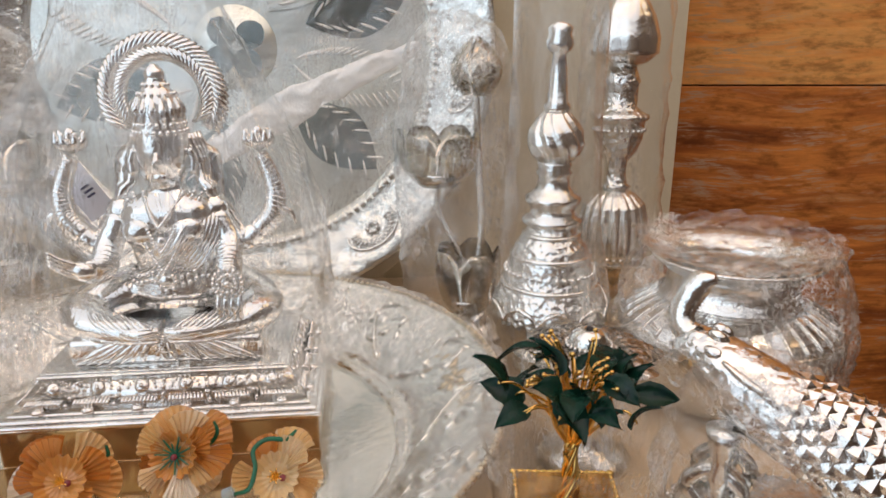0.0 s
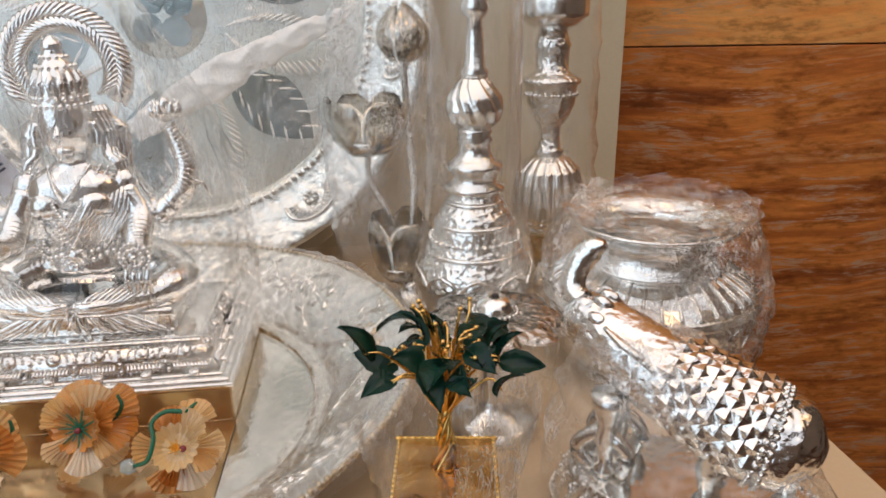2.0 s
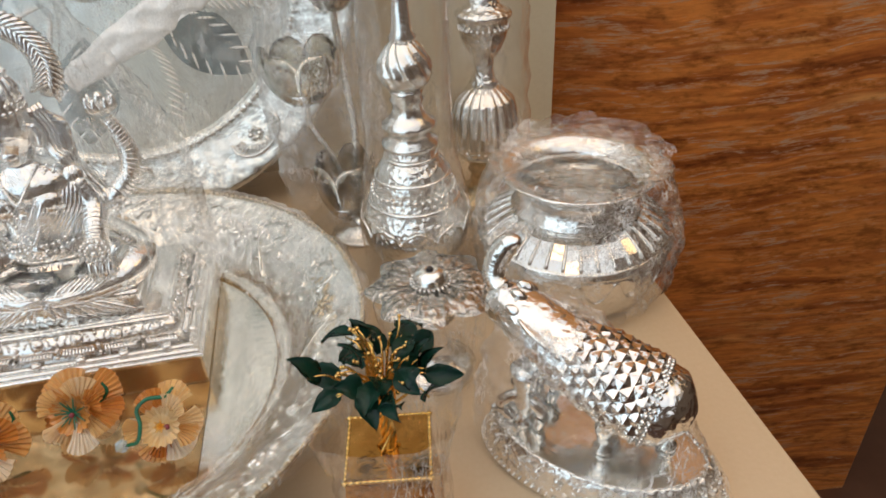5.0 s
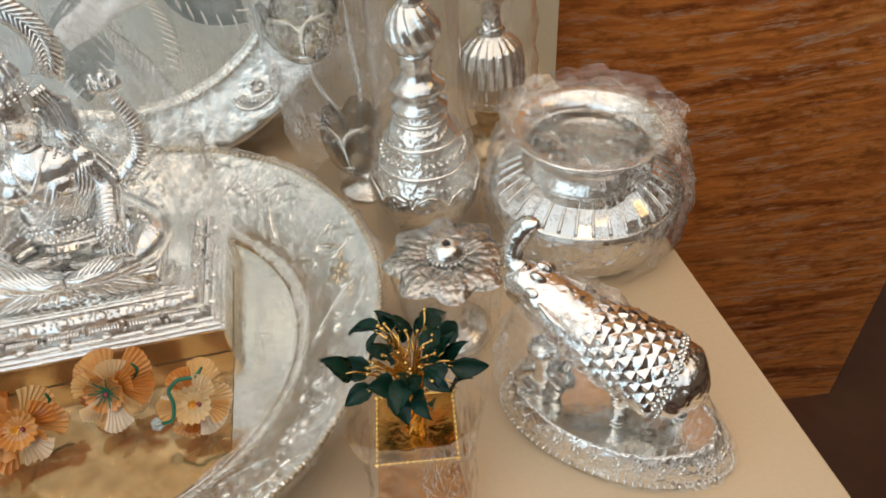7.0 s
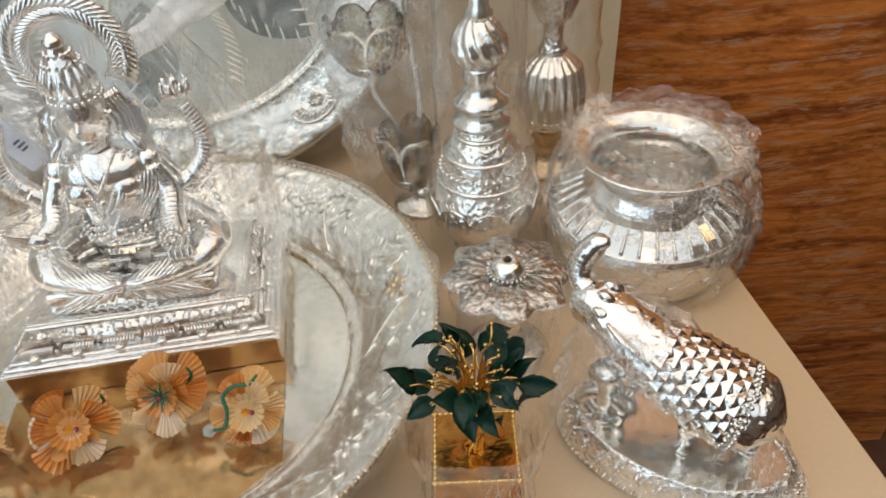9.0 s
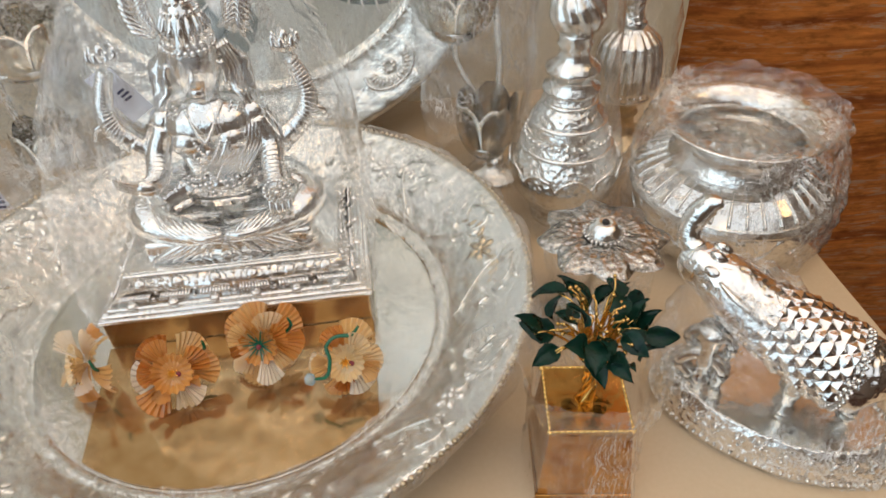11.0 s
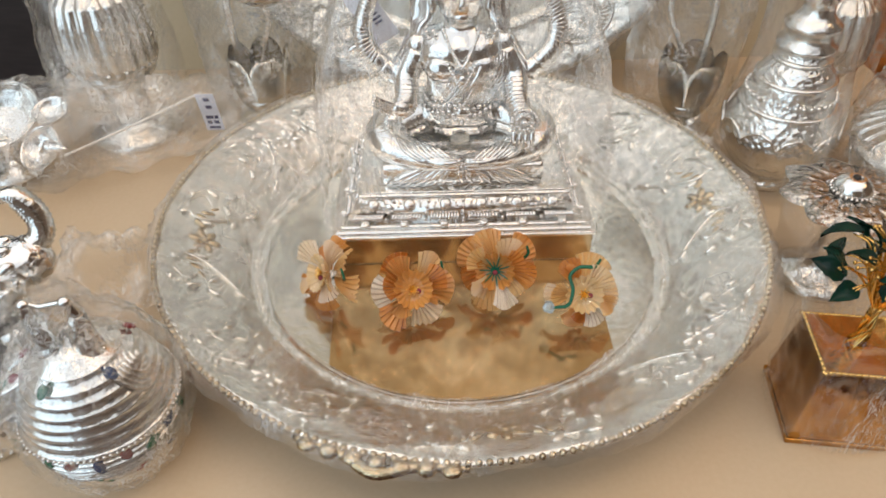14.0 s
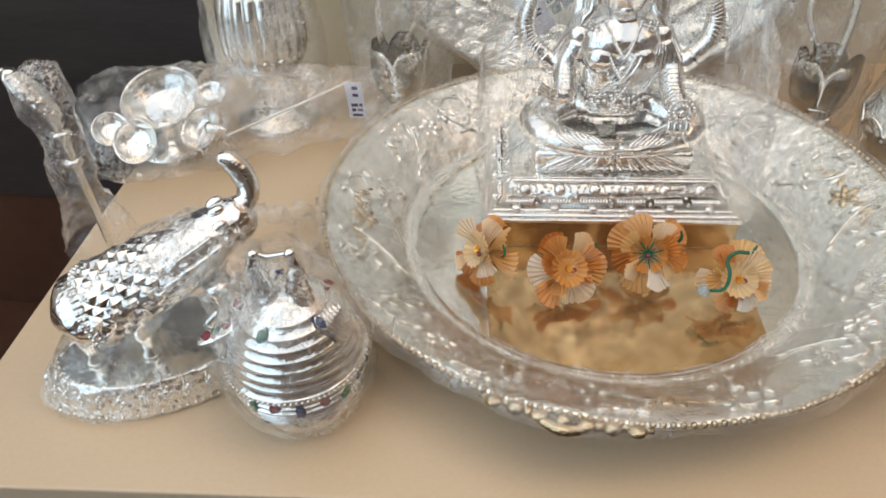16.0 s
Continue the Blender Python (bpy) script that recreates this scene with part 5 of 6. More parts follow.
def tulip_lamp(m):
    t = thing("tulip_lamp", "silver lamp stand with a tulip cup and a closed bud", "lamp stand", "tulip lamps")

    def cup(name, c, r, h, n, closed, parent, mat):
        holder = None
        bm = bmesh.new()
        lathe(bm, [(0.002, 0.0), (r * 0.4, h * 0.015), (r * 0.7, h * 0.12), (r * 0.86, h * 0.28)], 40, None, Matrix.Translation(c))
        holder = part(name, bm, mat, parent)
        for k in range(n):
            bm = bmesh.new()
            grid = []
            for i in range(11):
                f = i / 10
                rad = r * math.sin(math.pi * (0.16 + 0.78 * f)) if closed else r * math.sqrt(1 - (1 - min(1, 0.1 + f)) ** 2.4) * (1 - 0.06 * max(0, f - 0.6))
                w = (math.pi / n) * 1.12 * (1 - max(0, (f - 0.5) / 0.5) ** 3.2 * 0.6)
                row = []
                for j in range(9):
                    g = 2 * j / 8 - 1
                    a = 2 * math.pi * k / n + w * g
                    q = rad * (1.0 + 0.05 * (1 - g * g)) * (1 + 0.03 * (k % 2))
                    row.append(bm.verts.new((c[0] + q * math.cos(a), c[1] + q * math.sin(a), c[2] + h * f + 0.001 * (k % 2))))
                grid.append(row)
            for r0, r1 in zip(grid, grid[1:]):
                for j in range(8):
                    bm.faces.new((r0[j], r1[j], r1[j + 1], r0[j + 1]))
            bmesh.ops.solidify(bm, geom=bm.faces[:], thickness=0.0006)
            part("petal", bm, PEARL, holder)
    bm = bmesh.new()
    lathe(bm, [(0.027, 0.0), (0.028, 0.002), (0.024, 0.004), (0.013, 0.008), (0.009, 0.014), (0.007, 0.022)], 48, None, Matrix.Translation((0.016, -0.016, 0)))
    part("foot", bm, SILVER, t, "round silver foot")
    cup("lower_cup", (0.008, -0.008, 0.018), 0.028, 0.06, 5, False, t, SILVER)
    bm = bmesh.new()
    sweep(bm, [(0.008, -0.008, 0.02), (0.0, -0.002, 0.07), (-0.018, 0.0, 0.11), (-0.018, 0.002, 0.134)], [0.003, 0.0028, 0.0026, 0.003], 10, 8)
    part("stem", bm, SILVER, t)
    bm = bmesh.new()
    sweep(bm, [(0.01, -0.006, 0.02), (0.02, 0.004, 0.09), (0.017, 0.006, 0.15), (0.014, 0.004, 0.212)], [0.0038, 0.0035, 0.0033, 0.003], 10, 8)
    part("stem", bm, SILVER, t)
    cup("tulip_cup", (-0.018, 0.002, 0.132), 0.034, 0.047, 6, False, t, SILVER)
    cup("bud", (0.014, 0.004, 0.208), 0.021, 0.047, 5, True, t, SILVER)
    t.matrix_world = m
    return t


tl = tulip_lamp(pose(0.014, 0.598, 0))
copy_thing(tl, pose(-0.372, 0.565, 0, 0, 0, 160))

# ---- the large tray that leans on the back board ----


def back_tray():
    t = thing("leaning_tray", "large silver tray with engraved flower, leaning on the board", "tray")
    R = 0.245
    bm = bmesh.new()
    lathe(bm, refine([(0.0005, 0.0), (0.183, 0.0)], 0.01), 128, cap=False)
    part("well", bm, SILVER_FROST, t, "frosted silver well")
    bm = bmesh.new()
    prof = refine([(0.183, 0.0), (0.187, 0.005), (0.192, 0.006), (0.198, 0.008), (0.225, 0.022), (0.24, 0.03), (0.245, 0.03)], 0.004)
    lathe(bm, prof + [(r, z - 0.0035) for r, z in reversed(prof)], 160, cap=False)
    part("rim", bm, SILVER_RIM, t, "embossed silver rim")
    bm = bmesh.new()
    beads(bm, circle(150, 0.1895, 0.008), 0.003, 7, 5)
    part("beading", bm, SILVER, t)
    for k in range(8):
        a = 2 * math.pi * k / 8 - math.pi / 2 + 0.62
        m = turn(math.degrees(a)) @ Matrix.Translation((0.217, 0, 0.019)) @ turn(-25, "Y")
        bm = bmesh.new()
        for j in range(16):
            b = radians(-100 + 200 * j / 15)
            d = ball(bm, 8, 6)
            moved(d, m @ Matrix.Translation((0.014 * math.cos(b) - 0.004, 0.02 * math.sin(b), 0.001)) @ turn(math.degrees(b)) @ Matrix.Diagonal((0.005, 0.0018, 0.002, 1)))
        for j in range(7):
            d = ball(bm, 8, 6)
            b = 2 * math.pi * j / 7
            moved(d, m @ Matrix.Translation((0.005 * math.cos(b) - 0.004, 0.005 * math.sin(b), 0.001)) @ Matrix.Diagonal((0.0028, 0.0028, 0.0025, 1)))
        pts = [m @ Vector((0.019 * math.cos(radians(q)) - 0.004, 0.028 * math.sin(radians(q)), 0.001)) for q in range(-110, 120, 20)]
        sweep(bm, pts, [0.0018] * len(pts), 6, 3)
        part("embossed_flower", bm, SILVER, t)
    # engraved flower on the well
    def flat_petal(length, width, off, ang, z, mat, name, lbl="", veins=0, pointed=True):
        bm = bmesh.new()
        left, right = [], []
        for i in range(15):
            f = i / 14
            w = width * math.sin(math.pi * f) ** (0.9 if pointed else 0.5) * 0.5
            left.append((off + length * f, w)), right.append((off + length * f, -w))
        vs = [bm.verts.new((x, y, z)) for x, y in left[1:] + right[::-1][1:]] if pointed else [bm.verts.new((x, y, z)) for x, y in left + right[::-1][1:-1]]
        bm.faces.new(vs)
        r = bmesh.ops.extrude_face_region(bm, geom=bm.faces[:])
        bmesh.ops.translate(bm, vec=(0, 0, -0.0004), verts=[v for v in r["geom"] if isinstance(v, bmesh.types.BMVert)])
        bmesh.ops.transform(bm, matrix=turn(ang), verts=bm.verts)
        pt = part(name, bm, mat, t, lbl, False)
        if veins:
            bm = bmesh.new()
            for i in range(veins):
                f = 0.12 + 0.76 * i / (veins - 1)
                for s in (-1, 1):
                    w = width * math.sin(math.pi * f) * 0.5
                    d = ball(bm, 6, 4)
                    moved(d, turn(ang) @ Matrix.Translation((off + length * f + 0.004, s * w * 0.72, z + 0.0006)) @ turn(s * 38) @ Matrix.Diagonal((0.0095, 0.0013, 0.0007, 1)))
            part("engraving", bm, SILVER_CUT, pt, "bright cut lines")
    bm = bmesh.new()
    lathe(bm, [(0.039, 0.0005), (0.0385, 0.0014), (0.0005, 0.0014)], 64, cap=False)
    part("medallion", bm, SILVER_FROST, t, "pale frosted medallion")
    for k in range(4):
        flat_petal(0.029, 0.026, 0.004, 38 + 90 * k, 0.0022, SILVER_DARK, "clover_petal", "dark oxidised petal", 0, False)
    for k in range(6):
        flat_petal(0.125, 0.062, 0.045, 60 * k + 46, 0.0012, SILVER_FROST, "long_petal", "", 17)
        flat_petal(0.105, 0.058, 0.07, 60 * k + 18, 0.0007, SILVER_DARK, "dark_petal", "oxidised leaf with bright cut lines", 7)
    t.matrix_world = Matrix.Translation((-0.197, 0.691, 0.2455)) @ turn(A) @ turn(83, "X")
    return t


back_tray()


# ---- the enamelled box ----


def enamel_box():
    t = thing("enamelled_box", "lidded silver box with ridged dome and coloured enamel", "box")
    t.matrix_world = pose(-0.363, 0.206, 0, 0, 0, 10)
    bm = bmesh.new()
    lathe(bm, refine([(0.024, 0.0), (0.028, 0.002), (0.032, 0.012), (0.039, 0.026), (0.041, 0.036), (0.039, 0.044)], 0.0007), 72, lambda a, i: 1 + 0.02 * math.sin(i * 1.3))
    part("bowl", bm, SILVER, t, "ribbed silver bowl")
    bm = bmesh.new()
    prof = [(0.0405, 0.0445), (0.042, 0.0465), (0.042, 0.049)]
    for i in range(121):
        f = i / 120
        prof.append((0.0405 * math.sqrt(max(0.0, 1 - (0.12 + 0.86 * f) ** 1.75)) + 0.001 - 0.0011 * abs(math.sin(math.pi * 8.5 * f)) ** 0.7, 0.0495 + 0.047 * f))
    lathe(bm, prof, 96)
    lid = part("lid", bm, SILVER, t, "stepped silver dome lid")
    for x, lean in ((-0.0085, -0.003), (0.0085, 0.002)):
        bm = bmesh.new()
        sweep(bm, [(x * 1.2, -0.004, 0.088), (x * 1.1, -0.004, 0.101), (x + lean, -0.003, 0.115), (x + lean * 0.4, -0.004, 0.125)], [0.0082, 0.0066, 0.004, 0.0022], 14, 6)
        blob(bm, (x + lean * 0.4, -0.005, 0.1255), (0.0034, 0.003, 0.0028), u=10, v=8)
        part("finial", bm, SILVER, lid, "slender bird-neck finial")
    bm = bmesh.new()
    sweep(bm, [(-0.008, -0.005, 0.1255), (-0.003, -0.005, 0.1235), (0.003, -0.005, 0.1245), (0.008, -0.005, 0.1255)], [0.0014] * 4, 8, 4)
    part("beak", bm, SILVER, lid)
    rnd = random.Random(5)
    cols = (GREEN, RED, BLUE, RED, GREEN, BLUE)
    for k in range(18):
        a = 2 * math.pi * k / 18
        bm = bmesh.new()
        z = 0.038 + 0.004 * (k % 2)
        moved(ball(bm, 10, 6), Matrix.Translation((0.0405 * math.cos(a), 0.0405 * math.sin(a), z)) @ turn(math.degrees(a)) @ turn(rnd.uniform(-60, 60), "X") @ Matrix.Diagonal((0.0013, 0.0032, 0.0054, 1)))
        part("enamel_drop", bm, cols[k % 6], t, "coloured enamel drop")
    for k in range(5):
        a = 2 * math.pi * k / 5 + 0.6
        bm = bmesh.new()
        moved(ball(bm, 10, 6), Matrix.Translation((0.0275 * math.cos(a), 0.0275 * math.sin(a), 0.0855)) @ turn(math.degrees(a)) @ turn(-48, "Y") @ Matrix.Diagonal((0.0014, 0.0026, 0.004, 1)))
        part("enamel_drop", bm, cols[(k + 1) % 6], lid, "coloured enamel drop")
    for k in range(12):
        a = 2 * math.pi * k / 12 + 0.1
        bm = bmesh.new()
        moved(ball(bm, 10, 6), Matrix.Translation((0.0372 * math.cos(a), 0.0372 * math.sin(a), 0.0225)) @ turn(math.degrees(a)) @ turn(20, "Y") @ turn(35 if k % 2 else -35, "X") @ Matrix.Diagonal((0.0012, 0.0024, 0.006, 1)))
        part("enamel_leaf", bm, (GREEN, RED, BLUE)[k % 3], t, "coloured enamel leaf")
    bm = bmesh.new()
    beads(bm, circle(84, 0.0424, 0.0478), 0.0011, 6, 5)
    beads(bm, circle(60, 0.0385, 0.0275), 0.001, 6, 5)
    part("beading", bm, SILVER, t)
    bm = bmesh.new()
    moved(ball(bm, 16, 8), Matrix.Translation((-0.037, -0.006, 0.071)) @ turn(18) @ turn(-20, "Y") @ Matrix.Diagonal((0.0175, 0.0065, 0.0022, 1)))
    shell = bmesh.new()
    for k in range(7):
        q = 0.0175 - 0.0024 * k
        lathe(shell, [(q, 0.0016 * k), (q * 0.99, 0.0016 * k + 0.0016), (q - 0.0016, 0.0016 * k + 0.0021), (q - 0.0026, 0.0016 * k + 0.0016)], 48, None, Matrix.Translation((0.0225, -0.003, 0.0745)) @ turn(20) @ turn(52, "Y"))
    part("shell_boss", shell, SILVER, lid, "ridged silver shell boss")
    leaf = part("leaf_plate", bm, SILVER, t, "leaf-shaped enamelled wing")
    for k, mt in enumerate((RED, GREEN, RED, RED)):
        bm = bmesh.new()
        moved(ball(bm, 10, 6), Matrix.Translation((-0.037, -0.006, 0.0715)) @ turn(18) @ turn(-20, "Y") @ Matrix.Translation((-0.010 + 0.0065 * k, 0, 0.0016)) @ Matrix.Diagonal((0.003, 0.0032, 0.0012, 1)))
        part("enamel_drop", bm, mt, leaf, "coloured enamel drop")


enamel_box()

# ---- the wrapped cup set, its label and the spoon ----


def cup_set():
    t = thing("cup_set", "set of small silver bowls lying together in clear wrap", "bowl set")
    t.matrix_world = pose(-0.583, 0.474, 0.006)
    for nm, c, r, tilt, spin in (("bowl", (-0.004, 0.012, 0.046), 0.036, 24, 10), ("small_bowl", (0.042, -0.012, 0.03), 0.02, 40, -20), ("small_bowl", (-0.012, -0.034, 0.026), 0.02, 48, 5), ("small_bowl", (0.043, 0.018, 0.05), 0.015, 20, 0), ("small_bowl", (-0.042, -0.022, 0.03), 0.016, 42, 30)):
        bm = bmesh.new()
        lathe(bm, refine([(r * 0.3, -0.55 * r), (r * 0.62, -0.48 * r), (r * 0.92, -0.15 * r), (r, 0.06 * r), (r * 1.03, 0.1 * r), (r * 0.98, 0.1 * r), (r * 0.86, -0.12 * r), (r * 0.56, -0.4 * r), (r * 0.02, -0.46 * r)], 0.003), 48, None, Matrix.Translation(c) @ turn(spin) @ turn(tilt, "X"))
        part(nm, bm, SILVER, t)
    bm = bmesh.new()
    lathe(bm, [(0.03, 0.0), (0.031, 0.003), (0.012, 0.008), (0.007, 0.02), (0.009, 0.026), (0.006, 0.03)], 40)
    part("stand", bm, SILVER, t, "turned silver stand")
    bm = bmesh.new()
    sweep(bm, [(0.054, -0.018, 0.036), (0.066, -0.02, 0.037), (0.073, -0.021, 0.0365)], [0.006, 0.0035, 0.0008], 12, 5)
    part("spout", bm, SILVER, t, "pointed silver spout")
    for a in (0, 120, 240):
        bm = bmesh.new()
        b = radians(a + 30)
        sweep(bm, [(0, 0, 0.022), (0.018 * math.cos(b), 0.018 * math.sin(b), 0.016), (0.034 * math.cos(b), 0.034 * math.sin(b), 0.022)], [0.003, 0.0024, 0.003], 8, 5)
        part("arm", bm, SILVER, t)


cup_set()


def spoon():
    t = thing("ladle", "slim silver ladle standing upright in crumpled film", "ladle")
    t.matrix_world = pose(-0.547, 0.306, 0, 0, 0, 0)
    bm = bmesh.new()
    sweep(bm, [(0, 0, 0.0), (0.0, 0, 0.06), (-0.002, 0, 0.12), (-0.004, 0, 0.142)], [0.005, 0.0042, 0.0045, 0.006], 12, 6, 0.6)
    part("shaft", bm, SILVER, t)
    bm = bmesh.new()
    sweep(bm, [(0.002, 0, 0.134), (-0.005, 0, 0.143), (-0.014, 0, 0.155), (-0.021, 0, 0.164), (-0.025, 0, 0.168)], [0.0045, 0.0085, 0.0105, 0.0075, 0.0015], 16, 6, 0.6)
    part("head", bm, SILVER_CHASED, t, "blunt silver head")
    for z in (0.1, 0.122):
        bm = bmesh.new()
        lathe(bm, [(0.0055, z - 0.003), (0.008, z), (0.0055, z + 0.003)], 20, None, Matrix.Diagonal((1, 0.8, 1, 1)) @ Matrix.Translation((-0.002, 0, 0)))
        part("ring", bm, SILVER, t)


spoon()


def label(name, m, w, h, rows, lbl):
    t = thing(name, lbl, "label")
    bm = bmesh.new()
    box(bm, (-w / 2, -0.0003, 0), (w / 2, 0.0003, h))
    part("paper", bm, PAPER, t, "", False)
    for x0, x1, z0, z1 in rows:
        bm = bmesh.new()
        box(bm, (x0 * w, -0.0007, z0 * h), (x1 * w, -0.0002, z1 * h))
        part("print_bar", bm, INK, t, "dark printed bar", False)
    t.matrix_world = m


label("price_label", pose(-0.407, 0.518, 0.026, 14, 0, 6), 0.016, 0.043, ((-0.12, 0.2, 0.82, 0.9), (-0.12, 0.2, 0.62, 0.7), (-0.3, 0.1, 0.34, 0.42), (0.18, 0.36, 0.34, 0.42), (-0.3, -0.05, 0.2, 0.28), (0.05, 0.36, 0.2, 0.28), (-0.3, 0.3, 0.06, 0.12)), "white price label with printed lines on the wrapped bundle")
label("statue_label", pose(-0.235, 0.472, 0.138, 0, -32, 10), 0.02, 0.042, ((-0.05, 0.25, 0.5, 0.54), (-0.05, 0.3, 0.42, 0.46), (-0.05, 0.25, 0.34, 0.38)), "pale price label hanging beside the statue")
bm = bmesh.new()
sweep(bm, [(-0.505, 0.44, 0.045), (-0.46, 0.478, 0.053), (-0.41, 0.515, 0.066)], [0.0011] * 3, 8, 6)
solid("cord", bm, CORD, "thin white cord across the wrapped bundle", "cord")

# ---- clear wrapping ----
# over the tray's rim
bm = bmesh.new()
prof = refine([(0.146, 0.0105), (0.150, 0.0125), (0.158, 0.0145), (0.18, 0.034), (0.2, 0.0465), (0.2165, 0.0535), (0.2205, 0.05), (0.222, 0.043)], 0.0035)
lathe(bm, prof, 260, lambda a, i: 1 + 0.012 * max(0, i - 14) / 8 * math.sin(7 * a + 1) * math.sin(3 * a), cap=False)
crumple(bm, 0.0022, 0.028, 3.0)
crumple(bm, 0.0011, 0.01, 8.0)
wrap_of("tray_wrap", bm, FILM_SHEET, "crumpled clear film stretched over the tray rim").location = (*TRAY, 0)
# over the leaning tray
bm = bmesh.new()
lathe(bm, refine([(0.0005, 0.014), (0.12, 0.016), (0.2, 0.026), (0.238, 0.036), (0.2475, 0.036), (0.25, 0.028)], 0.006), 200, cap=False)
crumple(bm, 0.006, 0.09, 5.0)
crumple(bm, 0.0022, 0.022, 2.0)
wrap_of("leaning_tray_wrap", bm, FILM_STRETCHED, "crumpled clear film over the leaning tray").matrix_world = Matrix.Translation((-0.197, 0.691, 0.2455)) @ turn(A) @ turn(83, "X")
# white band shaped as the bright window reflection across the tray
bm = bmesh.new()
rings = []
for i in range(60):
    f = i / 59
    c = Vector((-0.225, 0.652, 0.145)).lerp(Vector((-0.02, 0.655, 0.247)), f) + Vector((0, 0, 0.006 * math.sin(3 * f)))
    w = 0.019 * (1 - f) ** 0.55 * min(1, 0.45 + 1.6 * f) + 0.0015
    side = Vector((-0.44, 0, 0.9))
    rings.append([bm.verts.new(c + side * (w * math.cos(a)) + Vector((0, -0.3 * w * math.sin(a), 0))) for a in (2 * math.pi * k / 40 for k in range(40))])
for a, b in zip(rings, rings[1:]):
    for k in range(40):
        bm.faces.new((a[k], a[(k + 1) % 40], b[(k + 1) % 40], b[k]))
crumple(bm, 0.0025, 0.02, 51.0)
highlight_band = part("highlight_band", bm, FILM_HIGHLIGHT, bpy.data.objects["leaning_tray_wrap"], "milky film band in place of the window's bright reflection")
highlight_band.matrix_parent_inverse = bpy.data.objects["leaning_tray_wrap"].matrix_world.inverted()
highlight_band.visible_shadow = False
wrapping("statue_wrap", [(0.103, 0.037), (0.102, 0.09), (0.098, 0.14), (0.085, 0.185), (0.06, 0.235), (0.042, 0.275)], pose(-0.1795, 0.4436, 0, 0, 0, 6.3), "loose clear film standing round the statue", FILM_CLEAR, 0.004, 0.035, 4.0, 160, 0.005, 0.72, 0.85)
wrapping("pot_wrap", [(0.071, 0.001), (0.077, 0.02), (0.081, 0.05), (0.0765, 0.075), (0.0675, 0.1), (0.063, 0.1105), (0.052, 0.1065), (0.02, 0.102), (0.001, 0.101)], pose(0.212, 0.484, 0, 0, 0, 20), "crumpled clear film round the water pot", FILM, 0.006, 0.022, 6.0, 140, 0.0035, 1.0, 0.12)
wrapping("tree_wrap", [(0.033, 0.002), (0.031, 0.06), (0.037, 0.09), (0.04, 0.1)], pose(0.0555, 0.2645, 0, 0, 0, -2), "clear film sleeve round the miniature tree", FILM_TUBE, 0.0025, 0.02, 7.0, 90, 0.004, 1.0, 0.5)
wrapping("tulip_wrap", [(0.04, 0.002), (0.046, 0.05), (0.05, 0.12), (0.052, 0.19), (0.04, 0.25), (0.016, 0.275)], pose(0.012, 0.594, 0), "loose clear film round the tulip lamp", FILM, 0.005, 0.03, 9.0, 90, 0.005)
wrapping("tulip_wrap", [(0.04, 0.002), (0.046, 0.05), (0.05, 0.12), (0.052, 0.19), (0.04, 0.25), (0.016, 0.275)], pose(-0.372, 0.567, 0, 0, 0, 70), "loose clear film round the tulip lamp", FILM, 0.005, 0.03, 10.0, 90, 0.005)
wrapping("pillar_wrap", [(0.058, 0.002), (0.056, 0.08), (0.05, 0.14), (0.044, 0.25), (0.03, 0.36)], pose(-0.503, 0.552, 0), "clear film round the lamp pillar", FILM, 0.004, 0.03, 12.0, 90, 0.006)
wrapping("pillar_wrap", [(0.05, 0.002), (0.042, 0.06), (0.04, 0.16), (0.037, 0.3), (0.03, 0.4)], pose(0.16, 0.636, 0), "clear film round the lamp pillar", FILM_CLEAR, 0.003, 0.03, 13.0, 90, 0.006)
wrapping("incense_wrap", [(0.034, 0.002), (0.036, 0.04), (0.04, 0.074)], pose(0.088, 0.387, 0), "clear film round the incense holder", FILM_CLEAR, 0.003, 0.02, 14.0, 80, 0.004)
for pos, rot, sd in (((0.182, 0.287), -32, 15.0), ((-0.463, 0.219), 208, 16.0)):
    bm = bmesh.new()
    seg = 90
    rings = []
    for s0, z in refine([(1.0, 0.006), (0.95, 0.03), (0.8, 0.06), (0.62, 0.085), (0.4, 0.1), (0.05, 0.106)], 0.03):
        rings.append([bm.verts.new((0.079 * s0 * math.cos(a) - 0.02 * (z / 0.1), 0.044 * (s0 * 0.75 + 0.25 if s0 > 0.3 else s0) * math.sin(a), z - 0.32 * (0.083 * s0 * math.cos(a)) * (z / 0.1))) for a in (2 * math.pi * k / seg for k in range(seg))])
    for a, b in zip(rings, rings[1:]):
        for k in range(seg):
            bm.faces.new((a[k], a[(k + 1) % seg], b[(k + 1) % seg], b[k]))
    bmesh.ops.subdivide_edges(bm, edges=bm.edges[:], cuts=1, use_grid_fill=True)
    crumple(bm, 0.0035, 0.025, sd)
    wrap_of("bird_wrap", bm, FILM, "clear film drawn over the silver bird").matrix_world = pose(*pos, 0, 0, 0, rot)
wrapping("box_wrap", [(0.03, 0.001), (0.038, 0.012), (0.0455, 0.034), (0.045, 0.055), (0.042, 0.072), (0.033, 0.092), (0.017, 0.108), (0.013, 0.126)], pose(-0.363, 0.206, 0), "tight clear film round the enamelled box", FILM, 0.0035, 0.02, 17.0, 100, 0.003)
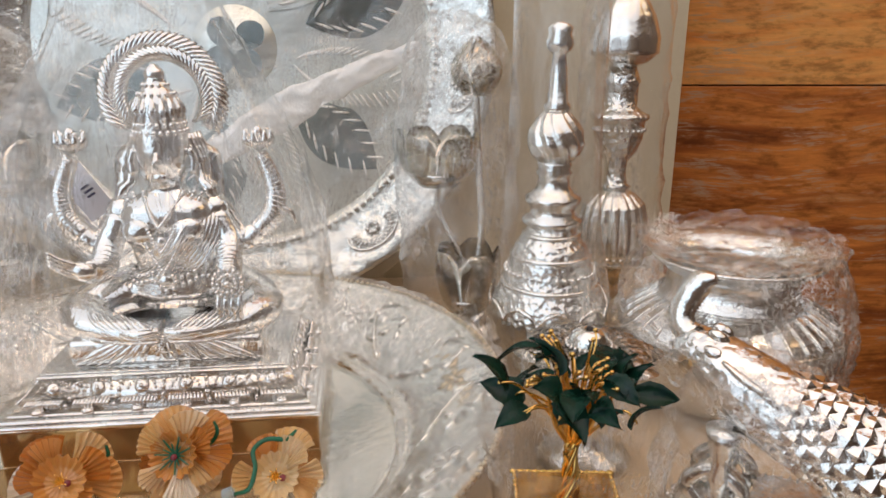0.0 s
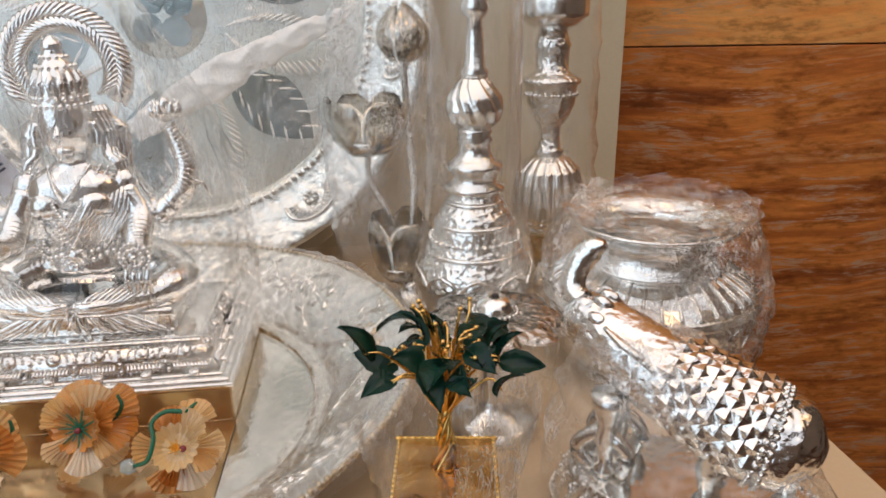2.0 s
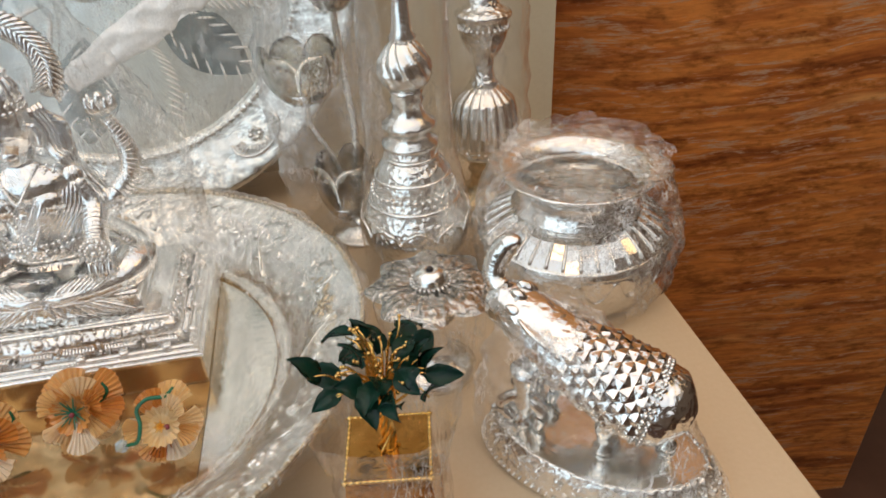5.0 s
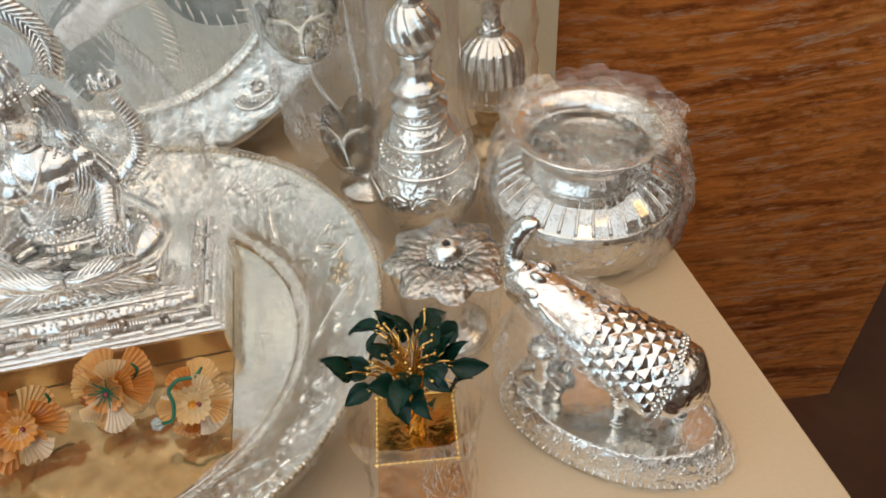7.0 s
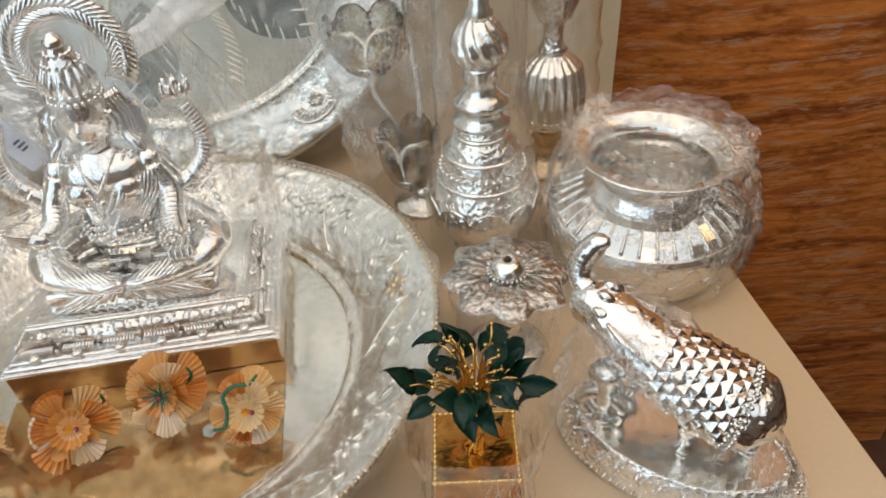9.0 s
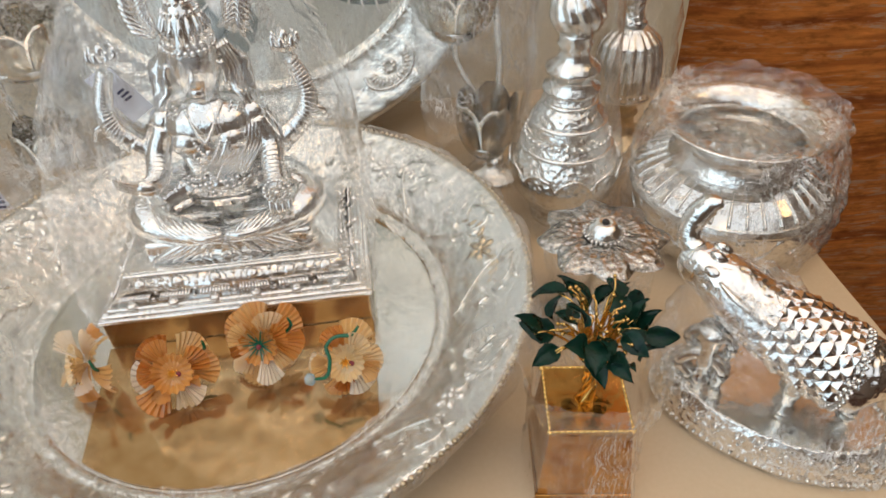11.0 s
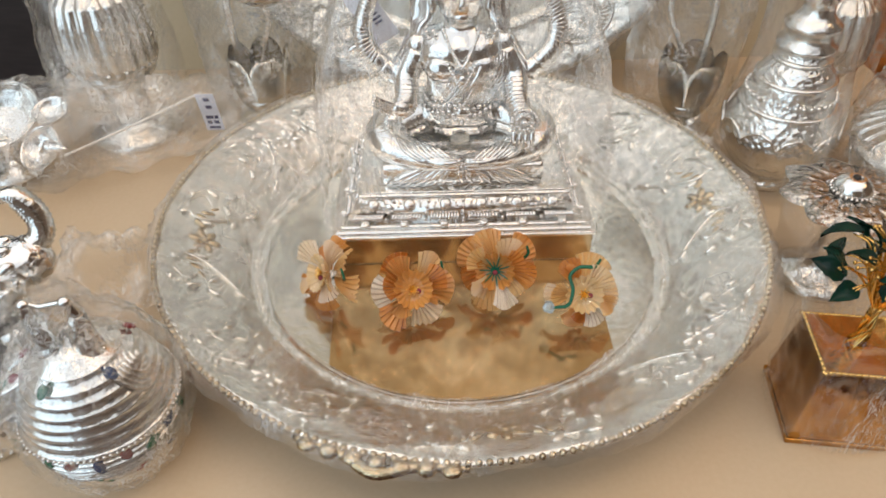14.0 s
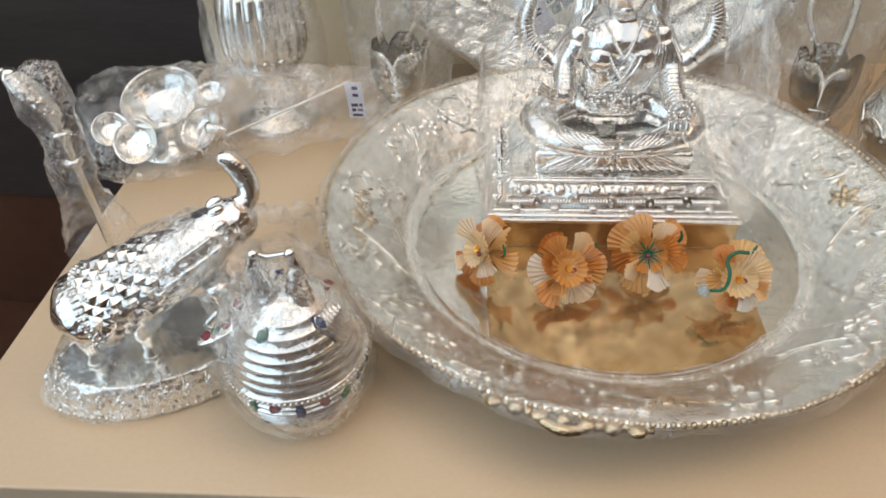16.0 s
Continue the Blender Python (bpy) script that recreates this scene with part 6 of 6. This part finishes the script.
# the long wrapped bundle lying on the counter
bm = bmesh.new()
rings = []
for i in range(70):
    f = i / 69
    c = Vector((-0.63, 0.44, 0.045)).lerp(Vector((-0.39, 0.535, 0.036)), f)
    r = 0.04 + 0.02 * math.sin(math.pi * min(1, f * 1.7)) * (1 - f) - 0.012 * f ** 6
    dirn = Vector((0.24, 0.095, -0.01)).normalized()
    side = dirn.cross(Vector((0, 0, 1))).normalized()
    rings.append([bm.verts.new(c + r * (1.5 - 0.6 * f) * math.cos(a) * side + Vector((0, 0, min(r, c.z - 0.002) * math.sin(a) * (1.1 if math.sin(a) > 0 else 1)))) for a in (2 * math.pi * k / 64 for k in range(64))])
for a, b in zip(rings, rings[1:]):
    for k in range(64):
        bm.faces.new((a[k], a[(k + 1) % 64], b[(k + 1) % 64], b[k]))
crumple(bm, 0.006, 0.04, 18.0)
crumple(bm, 0.002, 0.014, 19.0)
for v in bm.verts:
    v.co.z = max(v.co.z, 0.0015)
wrap_of("bundle_wrap", bm, FILM, "long bundle of clear crumpled film round the bowls")
wrapping("ladle_wrap", [(0.026, 0.03), (0.015, 0.07), (0.013, 0.11), (0.016, 0.145), (0.014, 0.166), (0.003, 0.17)], pose(-0.551, 0.306, 0), "crumpled clear film round the ladle", FILM, 0.004, 0.02, 20.0, 60, 0.004)
bm = bmesh.new()
lathe(bm, refine([(0.056, 0.1095), (0.061, 0.1125), (0.066, 0.116), (0.069, 0.121)], 0.002), 120, lambda a, i: 1 + 0.05 * math.sin(9 * a + i) * i / 8, cap=False)
crumple(bm, 0.005, 0.012, 31.0)
for v in bm.verts:
    v.co.z = max(v.co.z, 0.1095)
wrap_of("pot_wrap_frill", bm, FILM, "gathered frill of clear film on the pot's lip").location = (0.212, 0.484, 0)
bm = bmesh.new()
grid = []
for i in range(40):
    row = []
    for j in range(50):
        x, y = 0.055 * (i / 39 - 0.5) * 2, 0.04 * (j / 49 - 0.5) * 2
        z = 0.045 * math.exp(-((x / 0.03) ** 2 + (y / 0.024) ** 2)) + 0.012 + 0.022 * noise.noise(Vector((x * 40, y * 40, 2.0)))
        row.append(bm.verts.new((x, y, max(0.0015, z))))
    grid.append(row)
for a, b in zip(grid, grid[1:]):
    for j in range(49):
        bm.faces.new((a[j], a[j + 1], b[j + 1], b[j]))
crumple(bm, 0.007, 0.018, 41.0)
for v in bm.verts:
    v.co.z = max(v.co.z, 0.0015)
wrap_of("loose_film", bm, FILM, "loose heap of crumpled clear film on the counter").matrix_world = pose(-0.43, 0.335, 0, 0, 0, 25)
